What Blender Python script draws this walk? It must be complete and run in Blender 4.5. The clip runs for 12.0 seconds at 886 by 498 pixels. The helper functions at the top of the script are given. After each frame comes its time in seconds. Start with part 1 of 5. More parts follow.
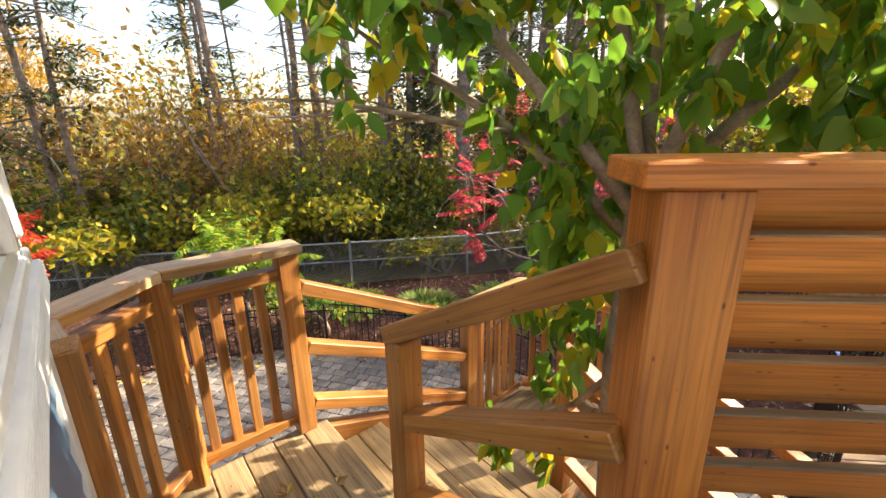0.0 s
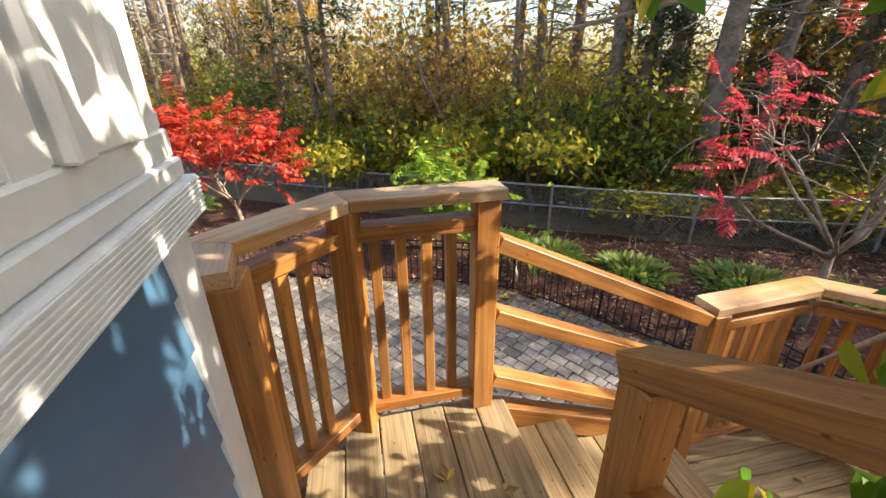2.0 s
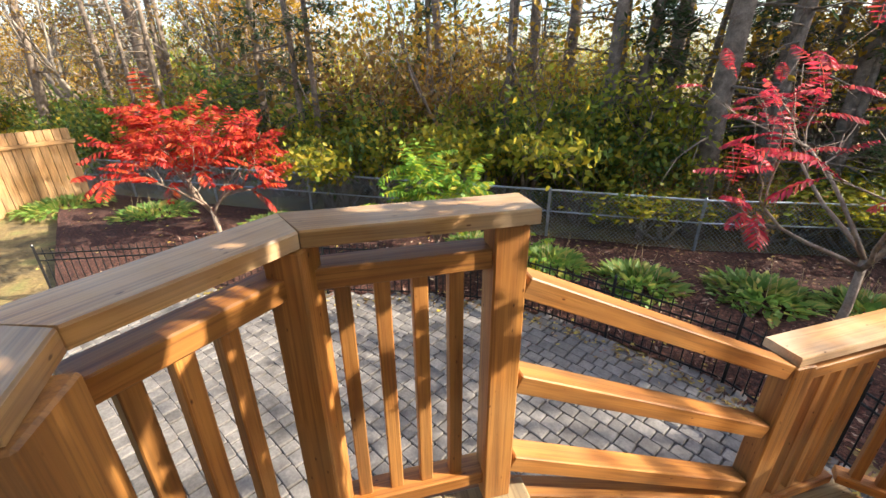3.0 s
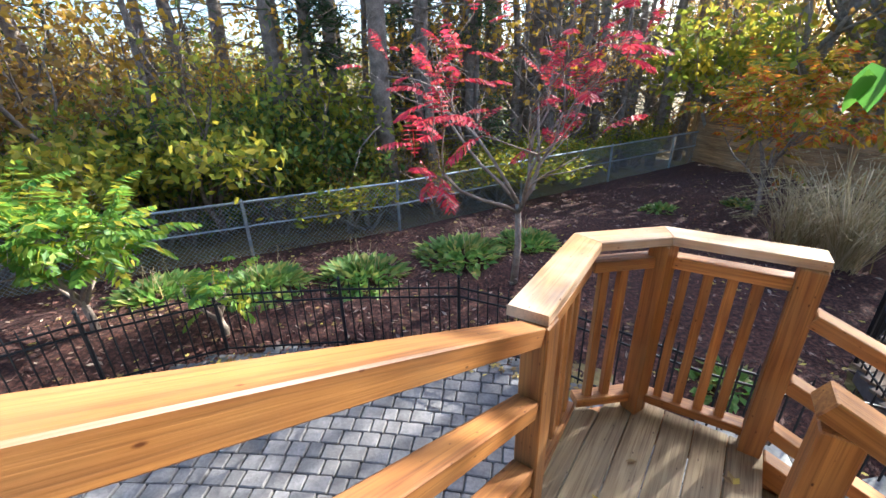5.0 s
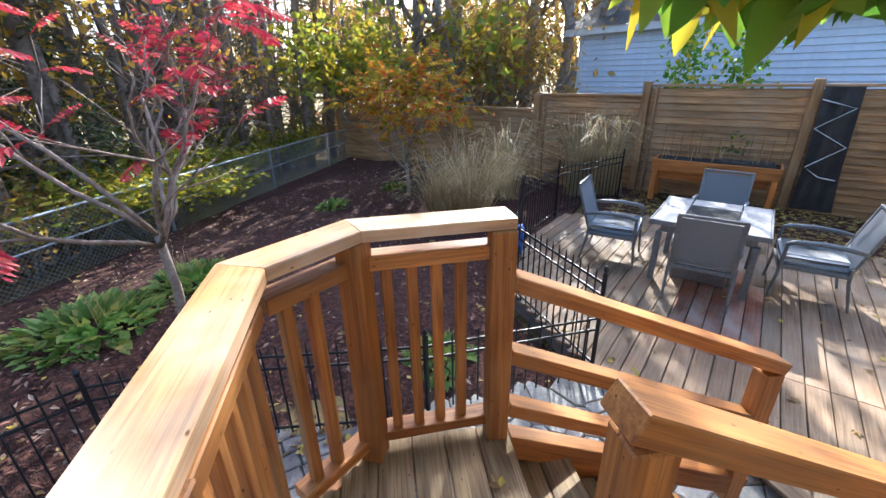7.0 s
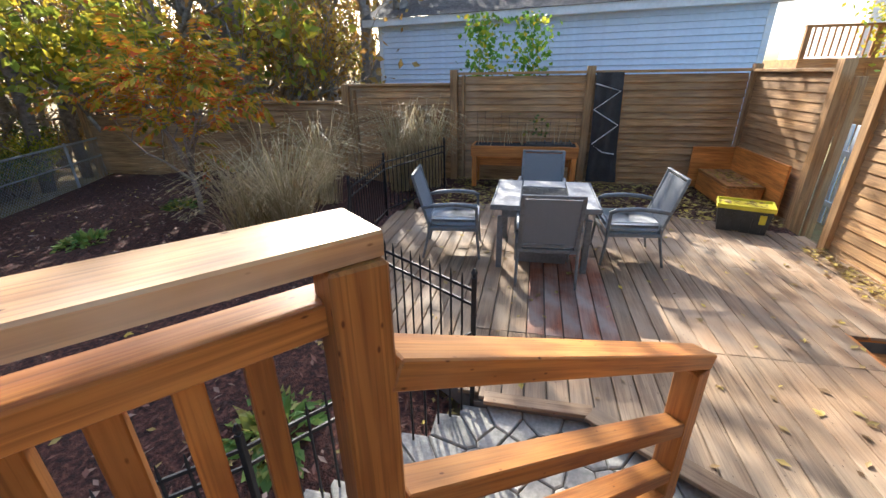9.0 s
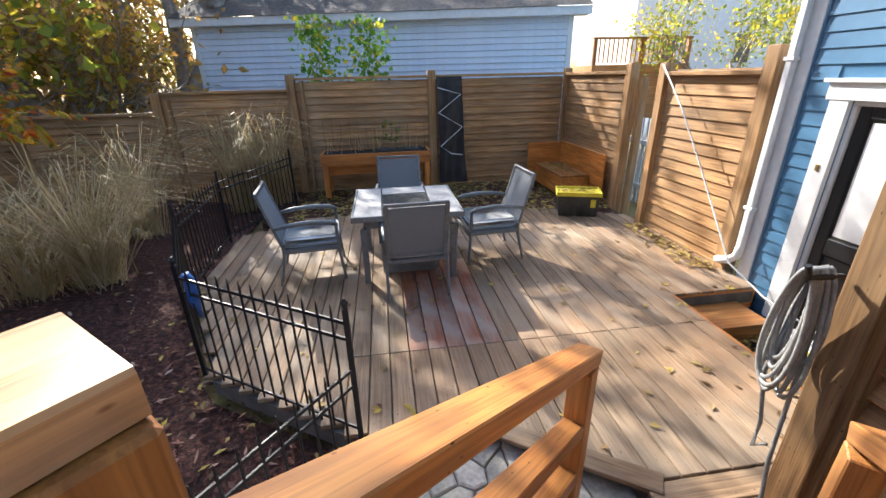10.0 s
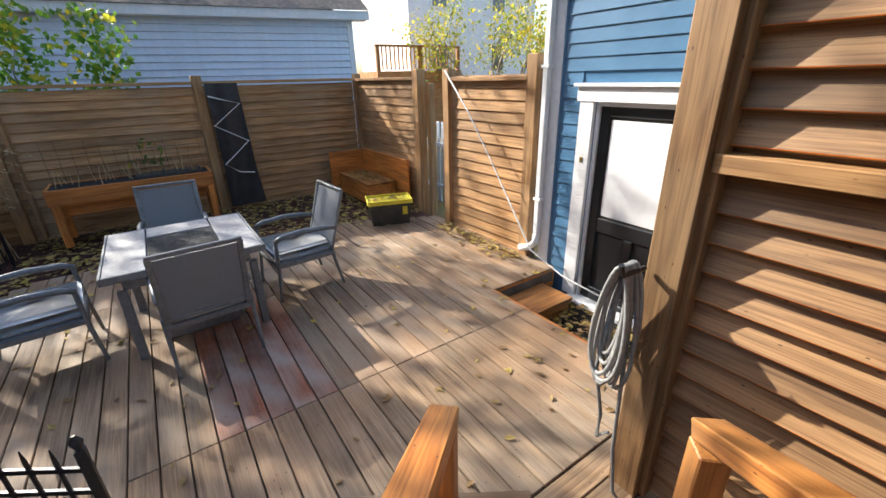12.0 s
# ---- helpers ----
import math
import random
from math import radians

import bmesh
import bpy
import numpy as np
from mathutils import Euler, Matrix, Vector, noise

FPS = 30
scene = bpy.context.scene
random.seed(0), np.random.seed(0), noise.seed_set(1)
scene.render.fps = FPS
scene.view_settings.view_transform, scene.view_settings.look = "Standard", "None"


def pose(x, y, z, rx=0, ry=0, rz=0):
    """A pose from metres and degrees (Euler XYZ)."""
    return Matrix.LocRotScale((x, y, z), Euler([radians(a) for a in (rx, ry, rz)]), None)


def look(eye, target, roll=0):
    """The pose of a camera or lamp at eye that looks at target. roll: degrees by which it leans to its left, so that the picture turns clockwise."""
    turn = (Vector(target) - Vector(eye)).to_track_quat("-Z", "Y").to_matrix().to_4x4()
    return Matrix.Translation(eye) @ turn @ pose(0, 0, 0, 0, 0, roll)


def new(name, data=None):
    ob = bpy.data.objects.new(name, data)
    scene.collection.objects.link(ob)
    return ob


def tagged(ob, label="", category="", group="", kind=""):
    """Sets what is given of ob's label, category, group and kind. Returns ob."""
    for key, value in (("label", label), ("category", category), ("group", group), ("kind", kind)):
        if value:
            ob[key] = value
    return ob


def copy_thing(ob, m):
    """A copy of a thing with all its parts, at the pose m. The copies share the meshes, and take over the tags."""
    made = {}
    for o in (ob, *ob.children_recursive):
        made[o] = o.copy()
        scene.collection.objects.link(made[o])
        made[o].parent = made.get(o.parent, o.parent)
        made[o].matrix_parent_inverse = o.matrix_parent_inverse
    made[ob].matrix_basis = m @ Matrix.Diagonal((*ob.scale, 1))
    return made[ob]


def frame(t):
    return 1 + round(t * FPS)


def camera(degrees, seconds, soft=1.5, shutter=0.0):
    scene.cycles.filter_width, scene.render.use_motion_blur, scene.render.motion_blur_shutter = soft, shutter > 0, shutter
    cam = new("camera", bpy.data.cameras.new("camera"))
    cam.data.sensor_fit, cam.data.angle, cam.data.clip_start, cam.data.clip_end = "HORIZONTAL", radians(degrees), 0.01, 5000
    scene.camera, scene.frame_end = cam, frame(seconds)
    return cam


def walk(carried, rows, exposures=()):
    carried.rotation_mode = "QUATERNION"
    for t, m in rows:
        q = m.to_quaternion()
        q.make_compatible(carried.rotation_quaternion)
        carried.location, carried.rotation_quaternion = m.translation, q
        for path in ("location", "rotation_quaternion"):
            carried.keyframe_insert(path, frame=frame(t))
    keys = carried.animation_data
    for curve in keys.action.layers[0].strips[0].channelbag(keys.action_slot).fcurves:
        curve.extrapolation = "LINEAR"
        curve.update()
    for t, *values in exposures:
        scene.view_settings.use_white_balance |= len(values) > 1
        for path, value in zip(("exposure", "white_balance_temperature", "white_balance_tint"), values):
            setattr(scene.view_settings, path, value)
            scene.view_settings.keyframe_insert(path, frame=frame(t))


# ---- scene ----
cam = camera(94.0, 12.0)
PATH = [
    (0, (0.274, 0.29, 1.535), (0.099, 2.202, 0.973), -0.9),
    (0.5, (0.342, 0.305, 1.481), (-0.214, 2.097, 0.787), -0.5),
    (1, (0.346, 0.37, 1.458), (-0.484, 2.013, 0.675), -0.2),
    (1.5, (0.192, 0.559, 1.453), (-0.766, 2.111, 0.632), -0.1),
    (1.6, (0.134, 0.607, 1.463), (-0.83, 2.147, 0.626), 0.1),
    (2, (0.021, 0.77, 1.427), (-0.977, 2.299, 0.611), -0.7),
    (2.5, (-0.145, 0.977, 1.403), (-1.155, 2.506, 0.603), -1.1),
    (2.7, (-0.201, 1.052, 1.379), (-1.203, 2.585, 0.577), -0.9),
    (4.3, (-0.365, 1.635, 1.12), (-0.72, 3.44, 0.329), -1.3),
    (4.5, (-0.35, 1.70, 1.10), (-0.54, 3.53, 0.311), -1.6),
    (5, (-0.265, 1.855, 1.05), (0.0, 3.67, 0.261), -1.5),
    (5.5, (-0.197, 1.993, 1.012), (0.495, 3.692, 0.223), -1.2),
    (6, (-0.088, 2.127, 0.963), (0.956, 3.641, 0.177), -1.1),
    (6.5, (0.036, 2.284, 0.883), (1.328, 3.593, 0.097), -1.1),
    (7, (0.158, 2.403, 0.817), (1.618, 3.524, 0.034), -1.2),
    (7.2, (0.23, 2.461, 0.794), (1.736, 3.512, 0.001), -1.6),
    (8.8, (0.792, 2.823, 0.581), (2.561, 3.319, -0.21), -0.8),
    (9, (0.866, 2.817, 0.559), (2.662, 3.21, -0.227), -0.9),
    (9.5, (1.022, 2.816, 0.52), (2.862, 2.899, -0.259), -1.0),
    (10, (1.143, 2.846, 0.527), (2.971, 2.598, -0.245), -1.3),
    (10.5, (1.251, 2.789, 0.541), (3.013, 2.235, -0.226), -1.4),
    (11, (1.321, 2.742, 0.531), (2.989, 1.946, -0.234), -1.5),
    (11.5, (1.426, 2.7, 0.515), (3.007, 1.743, -0.25), -1.4),
    (12, (1.528, 2.682, 0.527), (3.054, 1.642, -0.241), -1.4),
]
walk(cam, [(t, look(eye, target, roll)) for t, eye, target, roll in PATH],
     [(0.0, 1.8, 7600, 12), (1.0, 1.6, 7200, 11), (2.5, 1.52, 6800, 9), (5.0, 1.82, 5400, 7), (6.0, 1.93, 5200, 7), (7.0, 1.88, 5450, 9), (9.0, 1.66, 5950, 10), (10.5, 1.5, 5950, 10), (12.0, 1.28, 6050, 10)])

# ---- light ----
SUN = Vector((0.76, 0.36, 0.54)).normalized()
world = bpy.data.worlds.new("sky")
scene.world = world
world.use_nodes = True
wn = world.node_tree.nodes
sky = wn.new("ShaderNodeTexSky")
sky.sky_type, sky.sun_disc = "NISHITA", False
sky.sun_elevation = math.asin(SUN.z)
sky.sun_rotation = math.atan2(SUN.x, SUN.y)
sky.dust_density = 3.0
world.node_tree.links.new(sky.outputs[0], wn["Background"].inputs[0])
wn["Background"].inputs[1].default_value = 0.15
sun = new("sun", bpy.data.lights.new("sun", "SUN"))
sun.data.energy, sun.data.angle, sun.data.color = 4.8, radians(0.5), (1.0, 0.9, 0.74)
sun.matrix_world = SUN.to_track_quat("Z", "Y").to_matrix().to_4x4()


# ---- materials ----
def ramp(nt, fac, stops):
    r = nt.nodes.new("ShaderNodeValToRGB")
    while len(r.color_ramp.elements) < len(stops):
        r.color_ramp.elements.new(0.5)
    for e, (p, c) in zip(r.color_ramp.elements, stops):
        e.position, e.color = p, (*c, 1)
    nt.links.new(fac, r.inputs[0])
    return r.outputs[0]


def noise_tex(nt, co, scale, detail=4, dist=0.0):
    n = nt.nodes.new("ShaderNodeTexNoise")
    n.inputs["Scale"].default_value, n.inputs["Detail"].default_value, n.inputs["Distortion"].default_value = scale, detail, dist
    nt.links.new(co, n.inputs["Vector"])
    return n.outputs["Fac"]


def mapped(nt, co, s):
    m = nt.nodes.new("ShaderNodeMapping")
    m.inputs["Scale"].default_value = s
    nt.links.new(co, m.inputs["Vector"])
    return m.outputs[0]


def mixc(nt, a, b, fac, mode="MIX"):
    m = nt.nodes.new("ShaderNodeMix")
    m.data_type, m.blend_type = "RGBA", mode
    for sock, v in ((m.inputs[0], fac), (m.inputs[6], a), (m.inputs[7], b)):
        if isinstance(v, (int, float)):
            sock.default_value = v
        elif isinstance(v, tuple):
            sock.default_value = (*v, 1)
        else:
            nt.links.new(v, sock)
    return m.outputs[2]


def base(name, rough=0.6, metal=0.0):
    m = bpy.data.materials.new(name)
    m.use_nodes = True
    nt = m.node_tree
    b = nt.nodes["Principled BSDF"]
    b.inputs["Roughness"].default_value, b.inputs["Metallic"].default_value = rough, metal
    return m, nt, b


def bump(nt, b, h, strength=0.3, dist=0.005):
    n = nt.nodes.new("ShaderNodeBump")
    n.inputs["Strength"].default_value, n.inputs["Distance"].default_value = strength, dist
    nt.links.new(h, n.inputs["Height"])
    nt.links.new(n.outputs[0], b.inputs["Normal"])


def wood(name, dark, light, grey=None, greyness=0.35, axis=0, rough=0.6, seed=0.0, stain=None):
    """Grain along the given local axis (0 x, 1 y, 2 z)."""
    m, nt, b = base(name, rough)
    co = nt.nodes.new("ShaderNodeTexCoord").outputs["Object"]
    info = nt.nodes.new("ShaderNodeObjectInfo")
    isl = nt.nodes.new("ShaderNodeNewGeometry").outputs["Random Per Island"]
    add = nt.nodes.new("ShaderNodeVectorMath")
    add.operation = "ADD"
    comb = nt.nodes.new("ShaderNodeMath")
    comb.operation = "MULTIPLY_ADD"
    comb.inputs[1].default_value, comb.inputs[2].default_value = 37.0, seed
    nt.links.new(info.outputs["Random"], comb.inputs[0])
    c2 = nt.nodes.new("ShaderNodeMath")
    c2.operation = "MULTIPLY_ADD"
    c2.inputs[1].default_value = 91.0
    nt.links.new(isl, c2.inputs[0])
    nt.links.new(comb.outputs[0], c2.inputs[2])
    nt.links.new(co, add.inputs[0])
    nt.links.new(c2.outputs[0], add.inputs[1])
    s = [38.0, 38.0, 38.0]
    s[axis] = 2.2
    g = noise_tex(nt, mapped(nt, add.outputs[0], s), 1.0, 5, 0.6)
    s2 = [7.0, 7.0, 7.0]
    s2[axis] = 1.3
    blot = noise_tex(nt, mapped(nt, add.outputs[0], s2), 1.0, 3, 0.2)
    col = ramp(nt, g, [(0.3, dark), (0.62, light)])
    tone = ramp(nt, blot, [(0.3, (0.62, 0.6, 0.58)), (0.7, (1.12, 1.1, 1.08))])
    col = mixc(nt, col, tone, 1.0, "MULTIPLY")
    s4 = [150.0, 150.0, 150.0]
    s4[axis] = 3.0
    fine = noise_tex(nt, mapped(nt, add.outputs[0], s4), 1.0, 3, 0.3)
    col = mixc(nt, col, ramp(nt, fine, [(0.34, (0.66, 0.6, 0.55)), (0.52, (1.04, 1.04, 1.04))]), 1.0, "MULTIPLY")
    if stain:
        pos = nt.nodes.new("ShaderNodeNewGeometry").outputs["Position"]
        old = ramp(nt, noise_tex(nt, pos, 0.9, 6, 0.5), [(0.44, (0, 0, 0)), (0.66, (0.65, 0.65, 0.65))])
        col = mixc(nt, col, stain, old)
    if grey:
        wear = ramp(nt, noise_tex(nt, co, 1.7, 5, 0.4), [(0.38, (0, 0, 0)), (0.7, (greyness,) * 3)])
        col = mixc(nt, col, grey, wear)
    rnd = nt.nodes.new("ShaderNodeMapRange")
    rnd.inputs[3].default_value, rnd.inputs[4].default_value = 0.78, 1.16
    nt.links.new(isl, rnd.inputs[0])
    hsv = nt.nodes.new("ShaderNodeHueSaturation")
    nt.links.new(col, hsv.inputs["Color"])
    r2 = nt.nodes.new("ShaderNodeMapRange")
    r2.inputs[3].default_value, r2.inputs[4].default_value = 0.8, 1.18
    nt.links.new(info.outputs["Random"], r2.inputs[0])
    mul = nt.nodes.new("ShaderNodeMath")
    mul.operation = "MULTIPLY"
    nt.links.new(rnd.outputs[0], mul.inputs[0])
    nt.links.new(r2.outputs[0], mul.inputs[1])
    nt.links.new(mul.outputs[0], hsv.inputs["Value"])
    vor = nt.nodes.new("ShaderNodeTexVoronoi")
    s3 = [6.0, 6.0, 6.0]
    s3[axis] = 2.6
    nt.links.new(mapped(nt, add.outputs[0], s3), vor.inputs["Vector"])
    knot = ramp(nt, vor.outputs["Distance"], [(0.05, (1, 1, 1)), (0.11, (0, 0, 0))])
    col = mixc(nt, hsv.outputs[0], (dark[0] * 0.35, dark[1] * 0.3, dark[2] * 0.3), knot)
    nt.links.new(col, b.inputs["Base Color"])
    bump(nt, b, fine, 0.4, 0.002)
    return m


def speckled(name, stops, scale, rough=0.8, metal=0.0, bumpy=0.3, dist=0.005, coord="Object", fine=6.0, var=0.25, tones=0.0):
    m, nt, b = base(name, rough, metal)
    co = nt.nodes.new("ShaderNodeTexCoord").outputs[coord]
    if tones:
        isl = nt.nodes.new("ShaderNodeNewGeometry").outputs["Random Per Island"]
        own = nt.nodes.new("ShaderNodeObjectInfo").outputs["Random"]
        both = nt.nodes.new("ShaderNodeMath")
        both.operation = "ADD"
        nt.links.new(isl, both.inputs[0])
        nt.links.new(own, both.inputs[1])
        cut = nt.nodes.new("ShaderNodeMath")
        cut.operation = "FRACT"
        nt.links.new(both.outputs[0], cut.inputs[0])
        shift = nt.nodes.new("ShaderNodeVectorMath")
        shift.operation = "MULTIPLY_ADD"
        shift.inputs[1].default_value = (1, 1, 1)
        far = nt.nodes.new("ShaderNodeMath")
        far.operation = "MULTIPLY"
        far.inputs[1].default_value = 40.0
        nt.links.new(cut.outputs[0], far.inputs[0])
        nt.links.new(co, shift.inputs[0])
        nt.links.new(far.outputs[0], shift.inputs[2])
        co = shift.outputs[0]
    n = noise_tex(nt, co, scale, 6, 0.3)
    f = noise_tex(nt, co, scale * fine, 4)
    col = ramp(nt, n, stops)
    col = mixc(nt, col, ramp(nt, f, [(0.3, (1 - var,) * 3), (0.7, (1 + var * 0.5,) * 3)]), 1.0, "MULTIPLY")
    if tones:
        col = mixc(nt, col, ramp(nt, cut.outputs[0], [(0.0, (1 - tones,) * 3), (1.0, (1 + tones,) * 3)]), 1.0, "MULTIPLY")
    nt.links.new(col, b.inputs["Base Color"])
    if bumpy:
        bump(nt, b, f, bumpy, dist)
    return m


def leafy(name, stops, through_light=0.45, rough=0.5):
    m, nt, b = base(name, rough)
    isl = nt.nodes.new("ShaderNodeNewGeometry").outputs["Random Per Island"]
    col = ramp(nt, isl, stops)
    co = nt.nodes.new("ShaderNodeTexCoord").outputs["Object"]
    col = mixc(nt, col, ramp(nt, noise_tex(nt, co, 1.3, 3), [(0.3, (0.6,) * 3), (0.7, (1.2,) * 3)]), 1.0, "MULTIPLY")
    nt.links.new(col, b.inputs["Base Color"])
    tr = nt.nodes.new("ShaderNodeBsdfTranslucent")
    nt.links.new(col, tr.inputs["Color"])
    mx = nt.nodes.new("ShaderNodeMixShader")
    mx.inputs[0].default_value = through_light
    nt.links.new(b.outputs[0], mx.inputs[1])
    nt.links.new(tr.outputs[0], mx.inputs[2])
    nt.links.new(mx.outputs[0], nt.nodes["Material Output"].inputs["Surface"])
    return m


def grains(name, dark, light, grey=None, greyness=0.35, rough=0.6, stain=None):
    return [wood(name + suffix, dark, light, grey, greyness, i, rough, 0.0, stain) for i, suffix in enumerate(("_x", "_y", "_z"))]


CEDAR = grains("stained_cedar", (0.28, 0.088, 0.016), (0.55, 0.228, 0.048), (0.54, 0.34, 0.15), 0.4, 0.5)
# Red stain, brightened further to put bounced light into the slat undersides.
REDCEDAR_BOUNCE = grains("red_cedar", (0.50, 0.12, 0.015), (0.82, 0.262, 0.038), (0.74, 0.36, 0.13), 0.3, 0.45)
DECK = grains("weathered_deck", (0.17, 0.103, 0.055), (0.375, 0.255, 0.148), (0.42, 0.35, 0.265), 0.55, 0.75, (0.33, 0.19, 0.10))
TREATED = grains("treated_boards", (0.20, 0.125, 0.055), (0.43, 0.315, 0.165), (0.46, 0.40, 0.29), 0.45, 0.7)
CAPWOOD = grains("weathered_cap", (0.36, 0.17, 0.06), (0.60, 0.34, 0.13), (0.62, 0.52, 0.41), 0.9, 0.36)
PATCH = grains("worn_red_paint", (0.28, 0.09, 0.042), (0.45, 0.17, 0.085), (0.46, 0.41, 0.35), 0.9, 0.8)
FENCE = grains("brown_fence", (0.33, 0.165, 0.06), (0.61, 0.35, 0.14), (0.56, 0.43, 0.28), 0.3, 0.65)
SLAT = grains("louvre_boards", (0.17, 0.09, 0.04), (0.37, 0.215, 0.096), (0.34, 0.26, 0.16), 0.35, 0.55)
PLANTER = grains("orange_planter", (0.52, 0.165, 0.028), (0.76, 0.30, 0.065), None, 0, 0.5)
WHITE = speckled("white_trim", [(0.3, (0.74, 0.75, 0.76)), (0.7, (0.84, 0.84, 0.84))], 3, 0.35, 0, 0.04, var=0.07)
BLUE = speckled("blue_siding", [(0.3, (0.06, 0.15, 0.268)), (0.7, (0.09, 0.195, 0.325))], 2, 0.33, 0, 0.1, var=0.07)
GREYSIDE = speckled("grey_blue_vinyl", [(0.3, (0.66, 0.74, 0.86)), (0.7, (0.71, 0.79, 0.90))], 1.5, 0.5, 0, 0.08, var=0.07)
SHINGLE = speckled("asphalt_shingle", [(0.3, (0.12, 0.11, 0.10)), (0.7, (0.26, 0.24, 0.23))], 12, 0.9, 0, 0.5)
GROUND = speckled("forest_floor", [(0.3, (0.08, 0.06, 0.03)), (0.5, (0.24, 0.165, 0.065)), (0.7, (0.20, 0.19, 0.06))], 2.2, 0.95, 0, 0.8, 0.03)
MULCH = speckled("bark_mulch", [(0.3, (0.02, 0.009, 0.007)), (0.5, (0.075, 0.027, 0.018)), (0.7, (0.19, 0.075, 0.052))], 26, 0.95, 0, 1.0, 0.03, "Object", 3.0)
PAVER = speckled("concrete_paver", [(0.3, (0.135, 0.12, 0.112)), (0.7, (0.245, 0.225, 0.212))], 7, 0.85, 0, 0.5, tones=0.22)
SAND = speckled("joint_sand", [(0.3, (0.12, 0.108, 0.09)), (0.7, (0.2, 0.18, 0.15))], 12, 0.95, 0, 0.4)
FLAG = speckled("flagstone", [(0.3, (0.24, 0.24, 0.22)), (0.7, (0.42, 0.40, 0.36))], 7, 0.85, 0, 0.5, tones=0.2)
IRON = speckled("black_iron", [(0.3, (0.012, 0.012, 0.014)), (0.7, (0.025, 0.025, 0.028))], 8, 0.4, 0.4, 0.1)
ZINC = speckled("galvanised_steel", [(0.3, (0.36, 0.40, 0.43)), (0.7, (0.55, 0.58, 0.60))], 6, 0.42, 0.7, 0.1)
FRAME = speckled("grey_powder_coat", [(0.3, (0.17, 0.18, 0.19)), (0.7, (0.225, 0.235, 0.245))], 5, 0.45, 0.2, 0.05)
SLING = speckled("grey_sling_fabric", [(0.3, (0.19, 0.205, 0.225)), (0.7, (0.25, 0.265, 0.285))], 120, 0.85, 0, 0.4, 0.002)
CUSHION = speckled("pale_cushion_fabric", [(0.3, (0.66, 0.70, 0.74)), (0.7, (0.76, 0.79, 0.82))], 40, 0.9, 0, 0.3, 0.002)
STONE = speckled("pale_stone_tile", [(0.3, (0.27, 0.265, 0.27)), (0.7, (0.44, 0.435, 0.43))], 5, 0.5, 0, 0.1)
GLASSBED = speckled("dark_fire_glass", [(0.4, (0.01, 0.011, 0.012)), (0.7, (0.10, 0.105, 0.11))], 45, 0.5, 0, 0.8, 0.01)
YELLOW = speckled("yellow_plastic", [(0.3, (0.62, 0.52, 0.03)), (0.7, (0.75, 0.66, 0.06))], 4, 0.4, 0, 0.05, var=0.07)
TOTE = speckled("black_plastic", [(0.3, (0.03, 0.033, 0.032)), (0.7, (0.06, 0.062, 0.058))], 4, 0.45, 0, 0.05)
TARP = speckled("black_tarp", [(0.3, (0.012, 0.012, 0.015)), (0.7, (0.03, 0.03, 0.034))], 6, 0.4, 0, 0.5, 0.01)
ROPE = speckled("white_cord", [(0.3, (0.68, 0.68, 0.66)), (0.7, (0.8, 0.8, 0.78))], 30, 0.7, 0, 0.2)
HOSE = speckled("grey_hose", [(0.3, (0.22, 0.22, 0.22)), (0.7, (0.34, 0.34, 0.33))], 9, 0.35, 0, 0.1)
DOORBLACK = speckled("black_door_paint", [(0.3, (0.014, 0.015, 0.017)), (0.7, (0.022, 0.023, 0.025))], 4, 0.35, 0, 0.05, var=0.07)
SOIL = speckled("potting_soil", [(0.3, (0.01, 0.009, 0.008)), (0.7, (0.05, 0.042, 0.035))], 30, 0.95, 0, 0.9, 0.02)
BLIND = speckled("white_blind", [(0.3, (0.74, 0.75, 0.77)), (0.7, (0.82, 0.82, 0.82))], 2, 0.6, 0, 0.05, var=0.07)
BRASS = speckled("brass", [(0.3, (0.5, 0.36, 0.14)), (0.7, (0.6, 0.44, 0.2))], 9, 0.35, 0.9, 0.05)
# Lack of light put into the colour, for the room and below the deck.
DIMNESS = speckled("dim_interior", [(0.3, (0.10, 0.09, 0.08)), (0.7, (0.2, 0.18, 0.16))], 2, 0.8, 0, 0)
BLUECAP = speckled("blue_cloth", [(0.3, (0.02, 0.08, 0.3)), (0.7, (0.04, 0.14, 0.45))], 9, 0.6, 0, 0.2)
BARK = speckled("conifer_bark", [(0.3, (0.14, 0.105, 0.08)), (0.7, (0.36, 0.28, 0.22))], 9, 0.9, 0, 0.8, 0.02)
GREYBARK = speckled("grey_bark", [(0.3, (0.20, 0.165, 0.135)), (0.7, (0.40, 0.34, 0.28))], 9, 0.85, 0, 0.5, 0.01)
CHERRYBARK = speckled("smooth_brown_bark", [(0.3, (0.19, 0.135, 0.10)), (0.7, (0.42, 0.32, 0.25))], 12, 0.7, 0, 0.4, 0.006)
GLASSBED.node_tree.nodes["Principled BSDF"].inputs["Specular IOR Level"].default_value = 0.1
GLASS, nt, b = base("window_glass", 0.03)
b.inputs["Base Color"].default_value = (0.09, 0.09, 0.085, 1)
b.inputs["Specular IOR Level"].default_value = 0.9
b.inputs["Metallic"].default_value = 0.25

